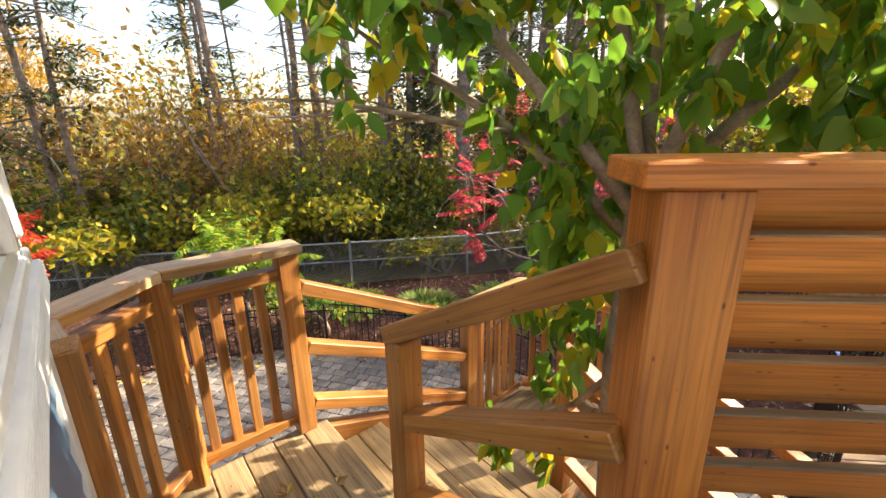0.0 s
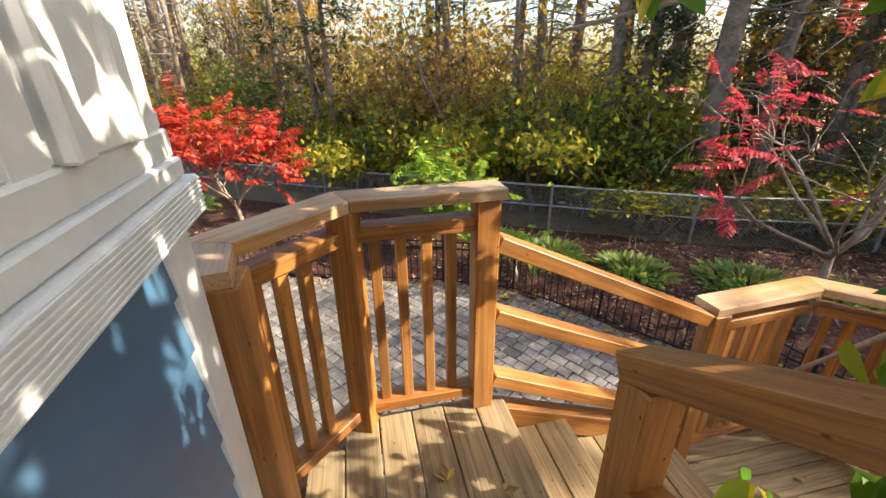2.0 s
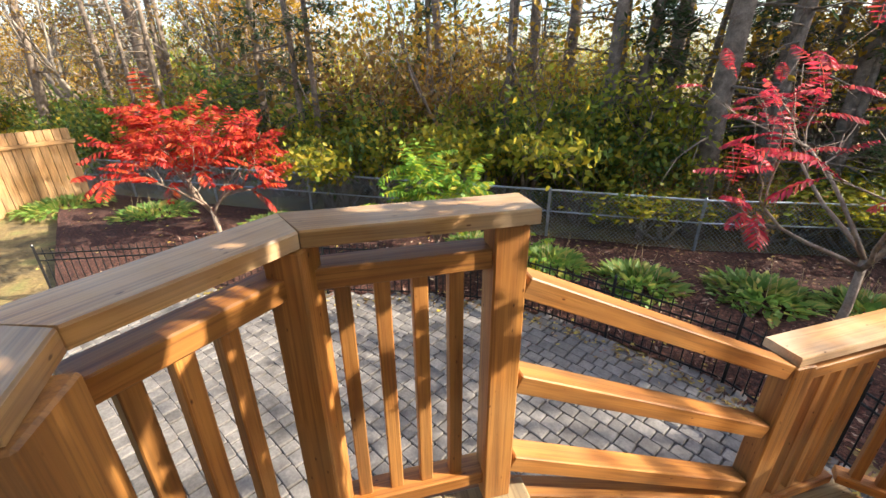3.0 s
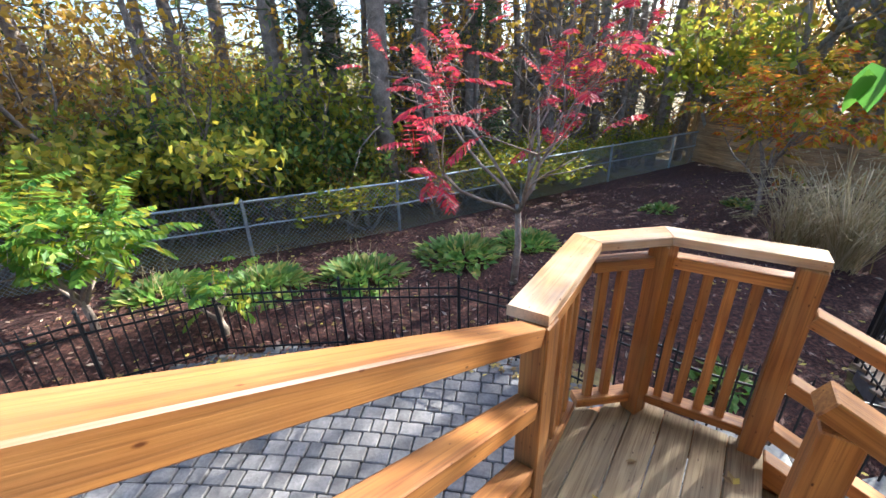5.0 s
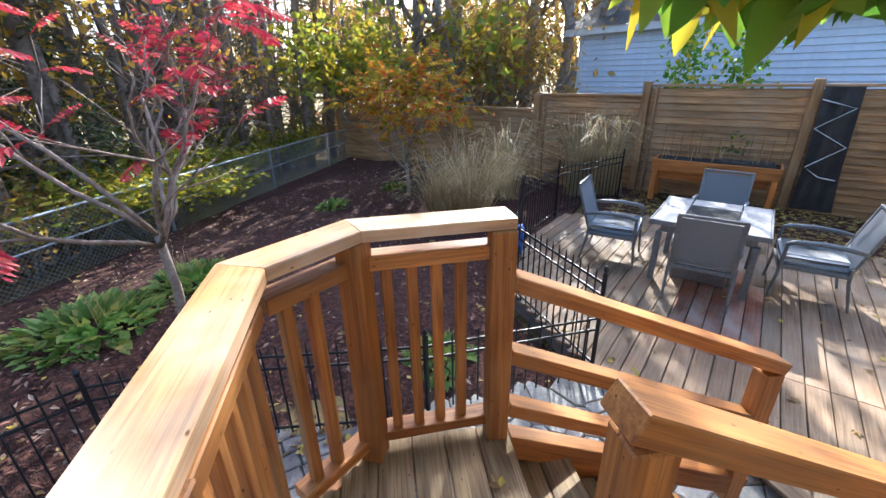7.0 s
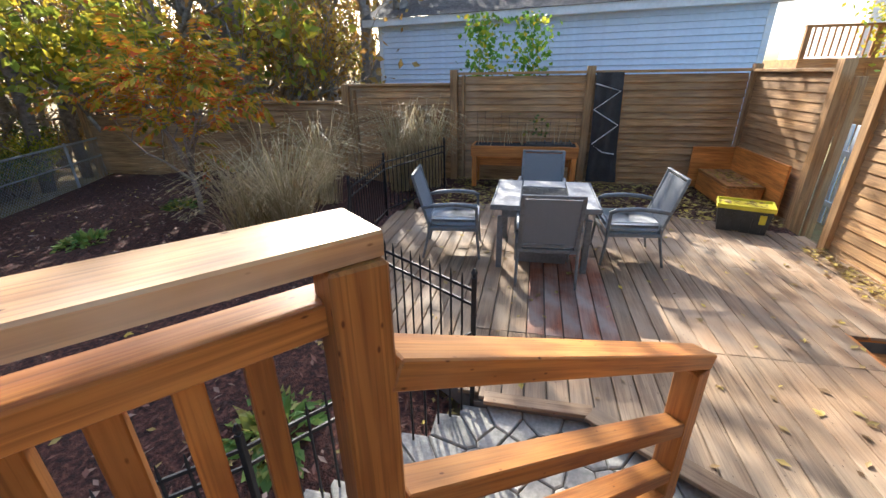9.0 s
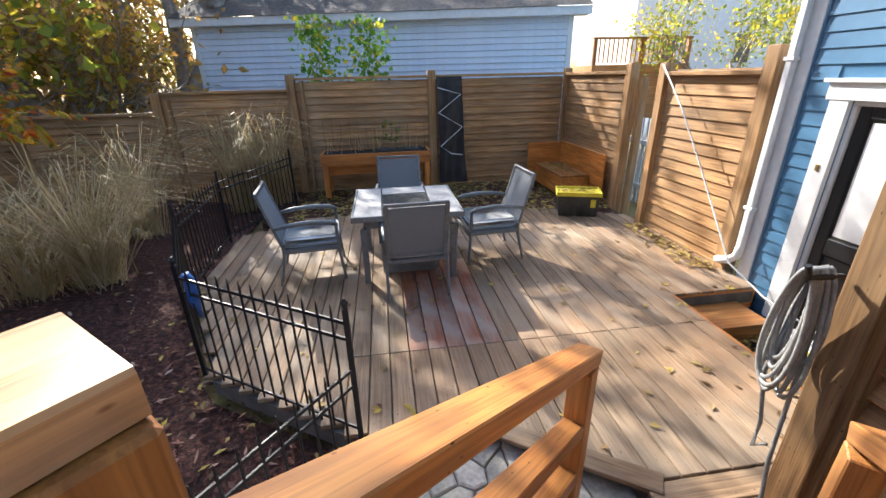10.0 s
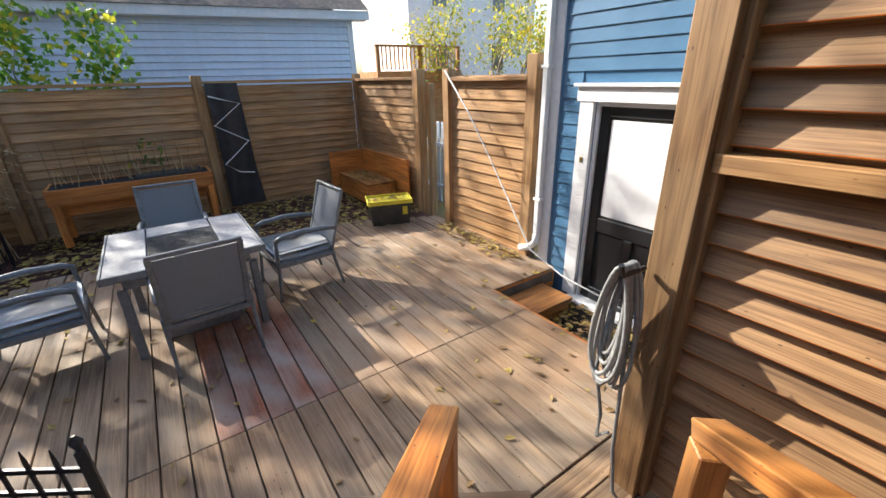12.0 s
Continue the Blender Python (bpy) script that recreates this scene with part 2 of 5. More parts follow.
L_FRUIT = leafy("green_yellow_leaves", [(0.0, (0.09, 0.23, 0.035)), (0.4, (0.16, 0.34, 0.035)), (0.78, (0.32, 0.46, 0.05)), (0.91, (0.70, 0.56, 0.04)), (1.0, (0.76, 0.54, 0.04))], 0.54, 0.35)
L_GREEN = leafy("dark_green_leaves", [(0.0, (0.08, 0.15, 0.04)), (0.5, (0.18, 0.28, 0.055)), (0.85, (0.40, 0.40, 0.07)), (1.0, (0.7, 0.5, 0.06))], 0.55)
L_NEEDLE = leafy("spruce_needles", [(0.0, (0.045, 0.075, 0.03)), (0.7, (0.09, 0.14, 0.05)), (1.0, (0.15, 0.20, 0.07))], 0.35)
L_SPRING = leafy("bright_green_leaves", [(0.0, (0.12, 0.26, 0.04)), (0.6, (0.24, 0.42, 0.05)), (0.85, (0.42, 0.50, 0.05)), (1.0, (0.75, 0.58, 0.05))], 0.55)
L_LIME = leafy("yellow_green_leaves", [(0.0, (0.20, 0.28, 0.04)), (0.5, (0.42, 0.43, 0.05)), (1.0, (0.72, 0.54, 0.05))], 0.58)
L_OLIVE = leafy("olive_brown_leaves", [(0.0, (0.14, 0.13, 0.05)), (0.4, (0.26, 0.22, 0.08)), (0.75, (0.34, 0.30, 0.09)), (1.0, (0.50, 0.42, 0.09))], 0.4)
L_GOLD = leafy("golden_leaves", [(0.0, (0.45, 0.26, 0.04)), (0.5, (0.65, 0.36, 0.04)), (1.0, (0.72, 0.48, 0.07))], 0.55)
L_RUST = leafy("rusty_leaves", [(0.0, (0.24, 0.13, 0.04)), (0.5, (0.42, 0.23, 0.06)), (1.0, (0.50, 0.35, 0.10))], 0.5)
L_RED = leafy("red_leaves", [(0.0, (0.35, 0.02, 0.02)), (0.5, (0.62, 0.045, 0.035)), (1.0, (0.70, 0.14, 0.04))])
L_CRIMSON = leafy("crimson_leaves", [(0.0, (0.50, 0.03, 0.06)), (0.6, (0.74, 0.07, 0.11)), (1.0, (0.76, 0.16, 0.10))])
L_ORANGE = leafy("orange_leaves", [(0.0, (0.16, 0.24, 0.03)), (0.3, (0.60, 0.48, 0.04)), (0.6, (0.74, 0.42, 0.03)), (0.85, (0.74, 0.24, 0.03)), (1.0, (0.70, 0.10, 0.04))], 0.6)
L_GRASS = leafy("straw_grass", [(0.0, (0.42, 0.34, 0.14)), (0.5, (0.68, 0.52, 0.28)), (1.0, (0.84, 0.69, 0.44))], 0.5)
L_HOSTA = leafy("hosta_leaves", [(0.0, (0.15, 0.30, 0.06)), (0.6, (0.30, 0.45, 0.10)), (1.0, (0.60, 0.54, 0.14))], 0.5)
L_FALLEN = leafy("fallen_leaves", [(0.0, (0.16, 0.085, 0.035)), (0.5, (0.34, 0.22, 0.08)), (0.8, (0.50, 0.38, 0.10)), (1.0, (0.62, 0.46, 0.06))], 0.15, 0.7)
CHIPS = leafy("bark_chips", [(0.0, (0.04, 0.016, 0.011)), (0.5, (0.13, 0.05, 0.034)), (0.8, (0.26, 0.12, 0.085)), (1.0, (0.48, 0.35, 0.26))], 0.0, 0.85)


# ---- mesh building ----
class MB:
    def __init__(self):
        self.v, self.f = [], []

    def add(self, vs, fs):
        n = len(self.v)
        self.v += [tuple(p) for p in vs]
        self.f += [tuple(i + n for i in q) for q in fs]
        return self

    def box(self, m, sx, sy, sz, c=0.004):
        """A box centred on the pose m with chamfered edges."""
        vs, idx = [], {}
        h = (sx / 2, sy / 2, sz / 2)
        c = min(c, min(h) * 0.45)
        for a in (-1, 1):
            for b_ in (-1, 1):
                for d in (-1, 1):
                    for k in range(3):
                        p = [a * h[0], b_ * h[1], d * h[2]]
                        for q in range(3):
                            if q != k:
                                p[q] -= (a, b_, d)[q] * c
                        idx[a, b_, d, k] = len(vs)
                        vs.append(m @ Vector(p))
        fs = []
        for k in range(3):
            o1, o2 = (k + 1) % 3, (k + 2) % 3
            for s in (-1, 1):
                q = []
                for s1, s2 in ((-1, -1), (1, -1), (1, 1), (-1, 1)):
                    t = [0, 0, 0]
                    t[k], t[o1], t[o2] = s, s1, s2
                    q.append(idx[(*t, k)])
                fs.append(q if s > 0 else q[::-1])
        for k in range(3):
            o1, o2 = (k + 1) % 3, (k + 2) % 3
            for s1 in (-1, 1):
                for s2 in (-1, 1):
                    t0, t1 = [0, 0, 0], [0, 0, 0]
                    t0[k], t1[k] = -1, 1
                    t0[o1] = t1[o1] = s1
                    t0[o2] = t1[o2] = s2
                    q = [idx[(*t0, o1)], idx[(*t1, o1)], idx[(*t1, o2)], idx[(*t0, o2)]]
                    fs.append(q if s1 * s2 > 0 else q[::-1])
        for a in (-1, 1):
            for b_ in (-1, 1):
                for d in (-1, 1):
                    q = [idx[a, b_, d, k] for k in range(3)]
                    fs.append(q if a * b_ * d > 0 else q[::-1])
        return self.add(vs, fs)

    def tube(self, pts, rad, n=6):
        pts = [Vector(p) for p in pts]
        rings = []
        up = Vector((0.13, 0.27, 0.95))
        for i, p in enumerate(pts):
            d = (pts[min(i + 1, len(pts) - 1)] - pts[max(i - 1, 0)]).normalized()
            s = d.cross(up)
            if s.length < 0.05:
                s = d.cross(Vector((1, 0, 0)))
            s.normalize()
            w = s.cross(d)
            r = rad[i] if hasattr(rad, "__len__") else rad
            rings.append([p + r * (math.cos(2 * math.pi * k / n) * s + math.sin(2 * math.pi * k / n) * w) for k in range(n)])
        vs = [p for r in rings for p in r]
        fs = [(i * n + k, i * n + (k + 1) % n, (i + 1) * n + (k + 1) % n, (i + 1) * n + k) for i in range(len(pts) - 1) for k in range(n)]
        fs += [tuple(range(n))[::-1], tuple((len(pts) - 1) * n + k for k in range(n))]
        return self.add(vs, fs)

    def leaf(self, p, d, nrm, ln, wd):
        """A folded pointed leaf from p along d."""
        d = d.normalized()
        s = d.cross(nrm)
        s = s.normalized() if s.length > 1e-4 else Vector((1, 0, 0))
        u = s.cross(d)
        n = len(self.v)
        self.v += [tuple(q) for q in (p, p + d * ln * 0.45 + s * wd / 2 + u * wd * 0.12, p + d * ln, p + d * ln * 0.45 - s * wd / 2 + u * wd * 0.12)]
        self.f += [(n, n + 1, n + 2), (n, n + 2, n + 3)]

    def broad_leaf(self, p, d, nrm, ln, wd, R):
        """A broad oval leaf, folded along its rib and curling at the tip."""
        d = d.normalized()
        s = d.cross(nrm)
        s = s.normalized() if s.length > 1e-4 else Vector((1, 0, 0))
        u = s.cross(d)
        n = len(self.v)
        curl = R.uniform(-0.18, 0.05)
        rib = [p, p + d * ln * 0.33, p + d * ln * 0.68 + u * curl * ln * 0.4, p + d * ln + u * curl * ln]
        self.v += [tuple(c) for c in rib]
        for sg in (1, -1):
            self.v += [tuple(rib[1] - d * ln * 0.1 + s * sg * wd * 0.47 + u * wd * 0.14), tuple(rib[1] + d * ln * 0.15 + s * sg * wd * 0.5 + u * wd * 0.15), tuple(rib[2] + d * ln * 0.06 + s * sg * wd * 0.3 + u * wd * 0.08)]
        for k, flip in ((4, False), (7, True)):
            for f in ((0, k, 1), (1, k, k + 1), (1, k + 1, 2), (2, k + 1, k + 2), (2, k + 2, 3)):
                f = tuple(n + i for i in f)
                self.f.append(f[::-1] if flip else f)

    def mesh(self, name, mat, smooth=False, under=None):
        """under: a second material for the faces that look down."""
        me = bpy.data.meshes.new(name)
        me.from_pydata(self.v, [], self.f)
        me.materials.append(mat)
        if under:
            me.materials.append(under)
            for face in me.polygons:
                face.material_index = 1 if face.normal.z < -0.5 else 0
        if smooth:
            me.shade_smooth()
        return me


def thing(name, at=(0, 0, 0), label="", category="", group="", kind="", rz=0):
    ob = new(name)
    ob.empty_display_size = 0.1
    ob.matrix_world = pose(*at, 0, 0, rz)
    return tagged(ob, label, category, group, kind)


def part(name, mb, mat, parent=None, label="", smooth=False):
    """One mesh object under a thing; coordinates are the parent's own."""
    ob = new(name, mb.mesh(name, mat, smooth))
    if parent:
        ob.parent = parent
    if label:
        ob["label"] = label
    return ob


def share(name, me, parent, m):
    ob = new(name, me)
    ob.parent = parent
    ob.matrix_local = m
    return ob


def solid(name, mb, mat, label, category="", kind="structure", group="", smooth=False):
    return tagged(new(name, mb.mesh(name, mat, smooth)), label, category, group, kind)


def span(a, b, up=Vector((0, 0, 1))):
    """The pose at the middle of a beam from a to b, x along it, z up as far as can be."""
    a, b = Vector(a), Vector(b)
    x = (b - a).normalized()
    y = up.cross(x).normalized()
    z = x.cross(y)
    m = Matrix((x, y, z)).transposed().to_4x4()
    m.translation = (a + b) / 2
    return m, (b - a).length


def beam(name, a, b, w, h, mats, parent, label="", extra=0.0):
    m, ln = span(a, b)
    ob = new(name, MB().box(Matrix(), ln + extra, w, h).mesh(name, mats[0]))
    ob.parent = parent
    ob.matrix_local = m
    if label:
        ob["label"] = label
    return ob


def post(name, x, y, z0, z1, w, mats, parent, rz=0, d=None, label=""):
    ob = new(name, MB().box(Matrix(), w, d or w, z1 - z0, 0.005).mesh(name, mats[2]))
    ob.parent = parent
    ob.matrix_local = pose(x, y, (z0 + z1) / 2, 0, 0, rz)
    if label:
        ob["label"] = label
    return ob


def mitred(name, pts, w, h, z, mats, parent, label=""):
    """Flat boards along a line in the plan, mitred where it turns; z is their top."""
    P = [Vector((*p, 0)) for p in pts]
    for i in range(len(P) - 1):
        d = (P[i + 1] - P[i]).normalized()
        s = Vector((-d.y, d.x, 0))

        def cut(j):
            if 0 < j < len(P) - 1:
                d0, d1 = (P[j] - P[j - 1]).normalized(), (P[j + 1] - P[j]).normalized()
                bis = (Vector((-d0.y, d0.x, 0)) + Vector((-d1.y, d1.x, 0))).normalized()
                return bis * (w / 2 / bis.dot(s))
            return s * w / 2
        a, b = cut(i), cut(i + 1)
        mid = (P[i] + P[i + 1]) / 2
        rot = Matrix((d, s, Vector((0, 0, 1)))).to_4x4()
        mat = rot.transposed()
        mat.translation = mid + Vector((0, 0, z - h / 2))
        inv = mat.inverted()
        gap = 0.0015
        cs = [P[i] + a + d * gap, P[i + 1] + b - d * gap, P[i + 1] - b - d * gap, P[i] - a + d * gap]
        vs = [inv @ (c + Vector((0, 0, zz))) for zz in (z - h, z) for c in cs]
        vs2 = [Vector((v.x, v.y * 0.955, v.z)) if k >= 4 else v for k, v in enumerate(vs)]
        mb = MB().add([*vs[:4], *[Vector((v.x, v.y, v.z - 0.005)) for v in vs[4:]], *vs2[4:]],
                      [(0, 1, 2, 3), *[(k, k + 4, (k + 1) % 4 + 4, (k + 1) % 4) for k in range(4)], *[(k + 4, k + 8, (k + 1) % 4 + 8, (k + 1) % 4 + 4) for k in range(4)], (11, 10, 9, 8)])
        ob = new(name, mb.mesh(name, mats[0]))
        ob.parent = parent
        ob.matrix_local = mat
        if label:
            ob["label"] = label


L1, L2, DK, GR = 0.0, -0.67, -1.40, -1.66
rng = random.Random(7)


def ab(a, b):
    """Plan point from the stair's own diagonal axes (north-east, south-east)."""
    return (0.70711 * (a + b), 0.70711 * (a - b))


def inside(x, y, poly):
    hit = False
    for (x0, y0), (x1, y1) in zip(poly, poly[1:] + poly[:1]):
        if (y0 > y) != (y1 > y) and x < x0 + (y - y0) / (y1 - y0) * (x1 - x0):
            hit = not hit
    return hit


# ---- ground ----
LINK = [(-15.2, 5.2), (-5.0, 7.95), (0.0, 9.28), (5.6, 11.75), (10.6, 13.85)]
RAIL_IRON = [(-7.6, 2.6), (-6.0, 3.9), (-4.4, 4.7), (-3.0, 5.4), (-2.0, 5.72), (-0.77, 5.6), (0.4, 5.4), (1.15, 4.85), (1.95, 3.95), (3.0, 3.1)]
DECK_IRON = [(3.0, 3.1), (3.74, 4.22), (5.1, 4.82), (6.55, 4.92), (8.1, 4.35)]


def beyond(x, y):
    best = 1e9
    for (x0, y0), (x1, y1) in zip(LINK, LINK[1:]):
        dx, dy = x1 - x0, y1 - y0
        u = ((x - x0) * dx + (y - y0) * dy) / (dx * dx + dy * dy)
        if 0 <= u <= 1 or (u < 0 and x0 < -15) or (u > 1 and x1 > 10):
            best = (-(x - x0) * dy + (y - y0) * dx) / math.hypot(dx, dy)
    return best if best < 1e8 else 0.0


def gz(x, y):
    d = beyond(x, y)
    z = GR - (0.22 * min(max((d + 1.6) / 1.6, 0), 1)) - 0.03 * min(max(d, 0), 25)
    if d > -4 and -30 < x < 30:
        z += 0.05 * noise.noise(Vector((x * 0.7, y * 0.7, 0)))
    return z


axis = [s * v for s in (-1, 1) for v in (2, 4, 6, 8, 10, 12.5, 15, 18, 22, 27, 35, 50, 80, 140, 300, 700)] + [0, 1, -1, 3, -3, 5, -5, 7, -7, 9, -9]
axis = sorted(axis)
g = MB()
nx = len(axis)
g.add([(x, y + 4, gz(x, y + 4)) for y in axis for x in axis], [(j * nx + i, j * nx + i + 1, (j + 1) * nx + i + 1, (j + 1) * nx + i) for j in range(nx - 1) for i in range(nx - 1)])
solid("ground", g, GROUND, "leaf-littered brown and green woodland ground", "ground", smooth=True)

PATIO = [(-7.6, 1.2), (-7.6, 2.6), *RAIL_IRON[1:-1], (2.75, 3.3), (2.95, 2.35), (2.35, 1.75), (1.7, 1.2), (-0.78, 1.14)]


def fan(poly, z, thick=0.05):
    n = len(poly)
    return MB().add([(x, y, zz) for zz in (z - thick, z) for x, y in poly], [tuple(range(n))[::-1], tuple(range(n, 2 * n)), *[(i, (i + 1) % n, (i + 1) % n + n, i + n) for i in range(n)]])


patio = solid("pavement_patio", fan(PATIO[::-1], GR + 0.03), SAND, "grey concrete cobble patio strewn with a few leaves", "patio")

# mulch bed between the low iron fence and the chain-link fence
bed = MB()
cols = 46
rows = 14
for j in range(rows + 1):
    for i in range(cols + 1):
        u, w = i / cols, j / rows
        t = u * (len(RAIL_IRON) + 2)
        inner = [*RAIL_IRON, (3.74, 4.3), (5.1, 4.9), (8.9, 5.0)]
        k = min(int(t), len(inner) - 2)
        p = Vector((*inner[k], 0)).lerp(Vector((*inner[k + 1], 0)), t - k)
        t2 = u * (len(LINK) - 1)
        k2 = min(int(t2), len(LINK) - 2)
        q = Vector((*LINK[k2], 0)).lerp(Vector((*LINK[k2 + 1], 0)), t2 - k2)
        s = p.lerp(q, w)
        rise = 0.17 * math.sin(math.pi * min(w * 1.25, 1)) + 0.03 * noise.noise(Vector((s.x * 2, s.y * 2, 3)))
        bed.v.append((s.x, s.y, max(gz(s.x, s.y), GR - 0.1) + 0.045 + max(rise, -0.01)))
bed.f += [(j * (cols + 1) + i, j * (cols + 1) + i + 1, (j + 1) * (cols + 1) + i + 1, (j + 1) * (cols + 1) + i) for j in range(rows) for i in range(cols)]
solid("ground_mulch_bed", bed, MULCH, "dark red-brown bark mulch bed with scattered leaves", "mulch bed", smooth=True)


def bed_z(x, y):
    best, bz = 1e9, GR
    for v in bed.v:
        d = (v[0] - x) ** 2 + (v[1] - y) ** 2
        if d < best:
            best, bz = d, v[2]
    return bz


chips = MB()
for _ in range(15000):
    v = bed.v[rng.randrange(len(bed.v))]
    x, y = v[0] + rng.uniform(-0.45, 0.45), v[1] + rng.uniform(-0.35, 0.35)
    if y > 11 or x < -8:
        continue
    d = Vector((rng.uniform(-1, 1), rng.uniform(-1, 1), rng.uniform(-0.3, 0.3)))
    chips.leaf(Vector((x, y, v[2] + rng.uniform(0.0, 0.025))), d, Vector((rng.uniform(-0.5, 0.5), rng.uniform(-0.5, 0.5), 1)), rng.uniform(0.04, 0.11), rng.uniform(0.015, 0.038))
solid("mulch_chips", chips, CHIPS, "loose red-brown bark chips", "mulch", "stuff")

# ---- house ----


def siding(name, p0, p1, z0, z1, mat, label, parent_label="", step=0.115, thick=0.14, skip=None):
    """A wall from p0 to p1 seen from its right-hand side, with lapped boards."""
    a, b = Vector((*p1, 0)), Vector((*p0, 0))
    d = (b - a).normalized()
    out = Vector((-d.y, d.x, 0))
    ln = (b - a).length
    m = Matrix((d, out, Vector((0, 0, 1)))).to_4x4().transposed()
    m.translation = a
    back = MB().box(pose(ln / 2, -thick / 2 - 0.002, (z0 + z1) / 2), ln, thick, z1 - z0)
    if skip:
        back = MB()
        s0, s1, t0, t1 = skip
        for xa, xb, za, zb in ((0, s0, z0, z1), (s1, ln, z0, z1), (s0, s1, z0, t0), (s0, s1, t1, z1)):
            if xb - xa > 0.01 and zb - za > 0.01:
                back.box(pose((xa + xb) / 2, -thick / 2 - 0.002, (za + zb) / 2), xb - xa, thick, zb - za, 0.0)
    wall = tagged(new(name, back.mesh(name, mat)), label, "house wall", "", "structure")
    wall.matrix_world = m
    z = z0
    cache = {}
    while z < z1 - 0.01:
        h = min(step, z1 - z)
        runs = [(0, ln)]
        if skip and z + h > skip[2] and z < skip[3]:
            runs = [(0, skip[0]), (skip[1], ln)]
        for r0, r1 in runs:
            if r1 - r0 < 0.02:
                continue
            key = (round(r0, 3), round(r1, 3), round(h, 3))
            if key not in cache:
                w = MB()
                w.add([(r0, 0, 0), (r1, 0, 0), (r0, 0.016, 0.0), (r1, 0.016, 0.0), (r0, 0.003, h + 0.012), (r1, 0.003, h + 0.012), (r0, 0, h + 0.012), (r1, 0, h + 0.012)],
                      [(0, 1, 3, 2), (2, 3, 5, 4), (4, 5, 7, 6), (0, 2, 4, 6), (1, 7, 5, 3)])
                cache[key] = w.mesh("plank", mat)
            share("plank", cache[key], wall, pose(0, 0, z))
        z += step
    return wall


XW, YN, XE = -0.80, -0.65, 4.46
BAY = (-0.80, 1.10)
BAY_END = (BAY[0] + 0.737 * 2.57, BAY[1] - 0.676 * 2.57)
siding("wall_window_bay", BAY_END, BAY, -1.7, 5.6, BLUE, "navy blue lapped siding wall beneath a white window", skip=(0.30, 1.62, 1.20, 2.7))
siding("wall_bay_return", (BAY[0] - 0.01, BAY[1] - 0.01), (-5.6, -4.2), -1.7, 5.6, BLUE, "navy blue lapped siding wall", step=0.23)
siding("wall_north", (XE - 0.02, YN), (BAY_END[0], YN), -1.75, 5.6, BLUE, "blue lapped siding wall around a basement door", skip=(2.86 - BAY_END[0], 4.10 - BAY_END[0], -1.75, 0.44))
siding("wall_east", (XE, -8.0), (XE, YN + 0.02), -1.75, 5.6, BLUE, "blue lapped siding end wall", step=0.23)
roof = MB().add([(-7.8, -9.6, 5.6), (4.8, -9.6, 5.6), (4.8, 1.4, 5.6), (-7.8, 1.4, 5.6), (-7.8, -4.2, 8.4), (4.8, -4.2, 8.4)], [(3, 2, 1, 0), (0, 1, 5, 4), (2, 3, 4, 5), (1, 2, 5), (3, 0, 4)])
solid("roof", roof, SHINGLE, "grey asphalt shingle house roof", "roof")

corner = thing("trim", (0, 0, 0), "white corner boards of the blue house", "trim", "", "structure")
bay = Matrix(((0.737, 0.676, 0, BAY[0]), (-0.676, 0.737, 0, BAY[1]), (0, 0, 1, 0), (0, 0, 0, 1)))
part("corner_board", MB().box(bay @ pose(0.045, 0.004, 1.95), 0.11, 0.036, 7.3, 0.004), WHITE, corner)
part("corner_board", MB().box(bay @ pose(-0.012, -0.06, 1.95), 0.024, 0.11, 7.3, 0.004), WHITE, corner)
part("corner_board", MB().box(pose(XE - 0.05, YN + 0.014, 1.9), 0.14, 0.03, 7.2, 0.004), WHITE, corner)

win = thing("window_1", (0, 0, 0), "white-framed house window with a stepped sill, reflecting trees", "window", "", "structure")
win.matrix_world = bay
part("pane", MB().box(pose(0.96, -0.035, 1.99), 1.16, 0.012, 1.24, 0.0), GLASS, win)
part("frame", MB().box(pose(0.335, -0.01, 1.98), 0.07, 0.06, 1.4).box(pose(1.585, -0.01, 1.98), 0.07, 0.06, 1.4).box(pose(0.96, -0.01, 1.345), 1.18, 0.05, 0.05).box(pose(0.96, -0.01, 2.64), 1.18, 0.06, 0.08), WHITE, win)
part("casing", MB().box(pose(0.20, 0.008, 2.0), 0.19, 0.05, 1.34).box(pose(0.275, 0.03, 2.0), 0.04, 0.03, 1.34).box(pose(0.125, 0.03, 2.0), 0.04, 0.03, 1.34), WHITE, win)
part("sash", MB().box(pose(0.40, -0.020, 1.99), 0.06, 0.035, 1.22).box(pose(0.98, -0.020, 1.395), 1.10, 0.035, 0.05), DOORBLACK, win, "black inner sash")
for zz, out, hh in ((1.345, 0.018, 0.03), (1.305, 0.026, 0.05), (1.262, 0.036, 0.035), (1.205, 0.05, 0.075)):
    part("sill", MB().box(pose(0.47, out / 2 + 0.001, zz), 1.0 if zz > 1.21 else 1.04, out, hh), WHITE, win)
for k in range(8):
    part("flute", MB().box(pose(0.47, 0.051, 1.175 + 0.0085 * k), 1.04, 0.004, 0.004, 0.001), WHITE, win)
part("side_trim", MB().box(pose(0.99, 0.008, -0.27), 0.14, 0.034, 2.86), WHITE, win)
# Flat panel for the room, its dimness put into the colour.
part("room", MB().box(pose(0.96, -0.7, 1.9), 2.2, 0.05, 2.0), DIMNESS, win, "dim room behind the glass")

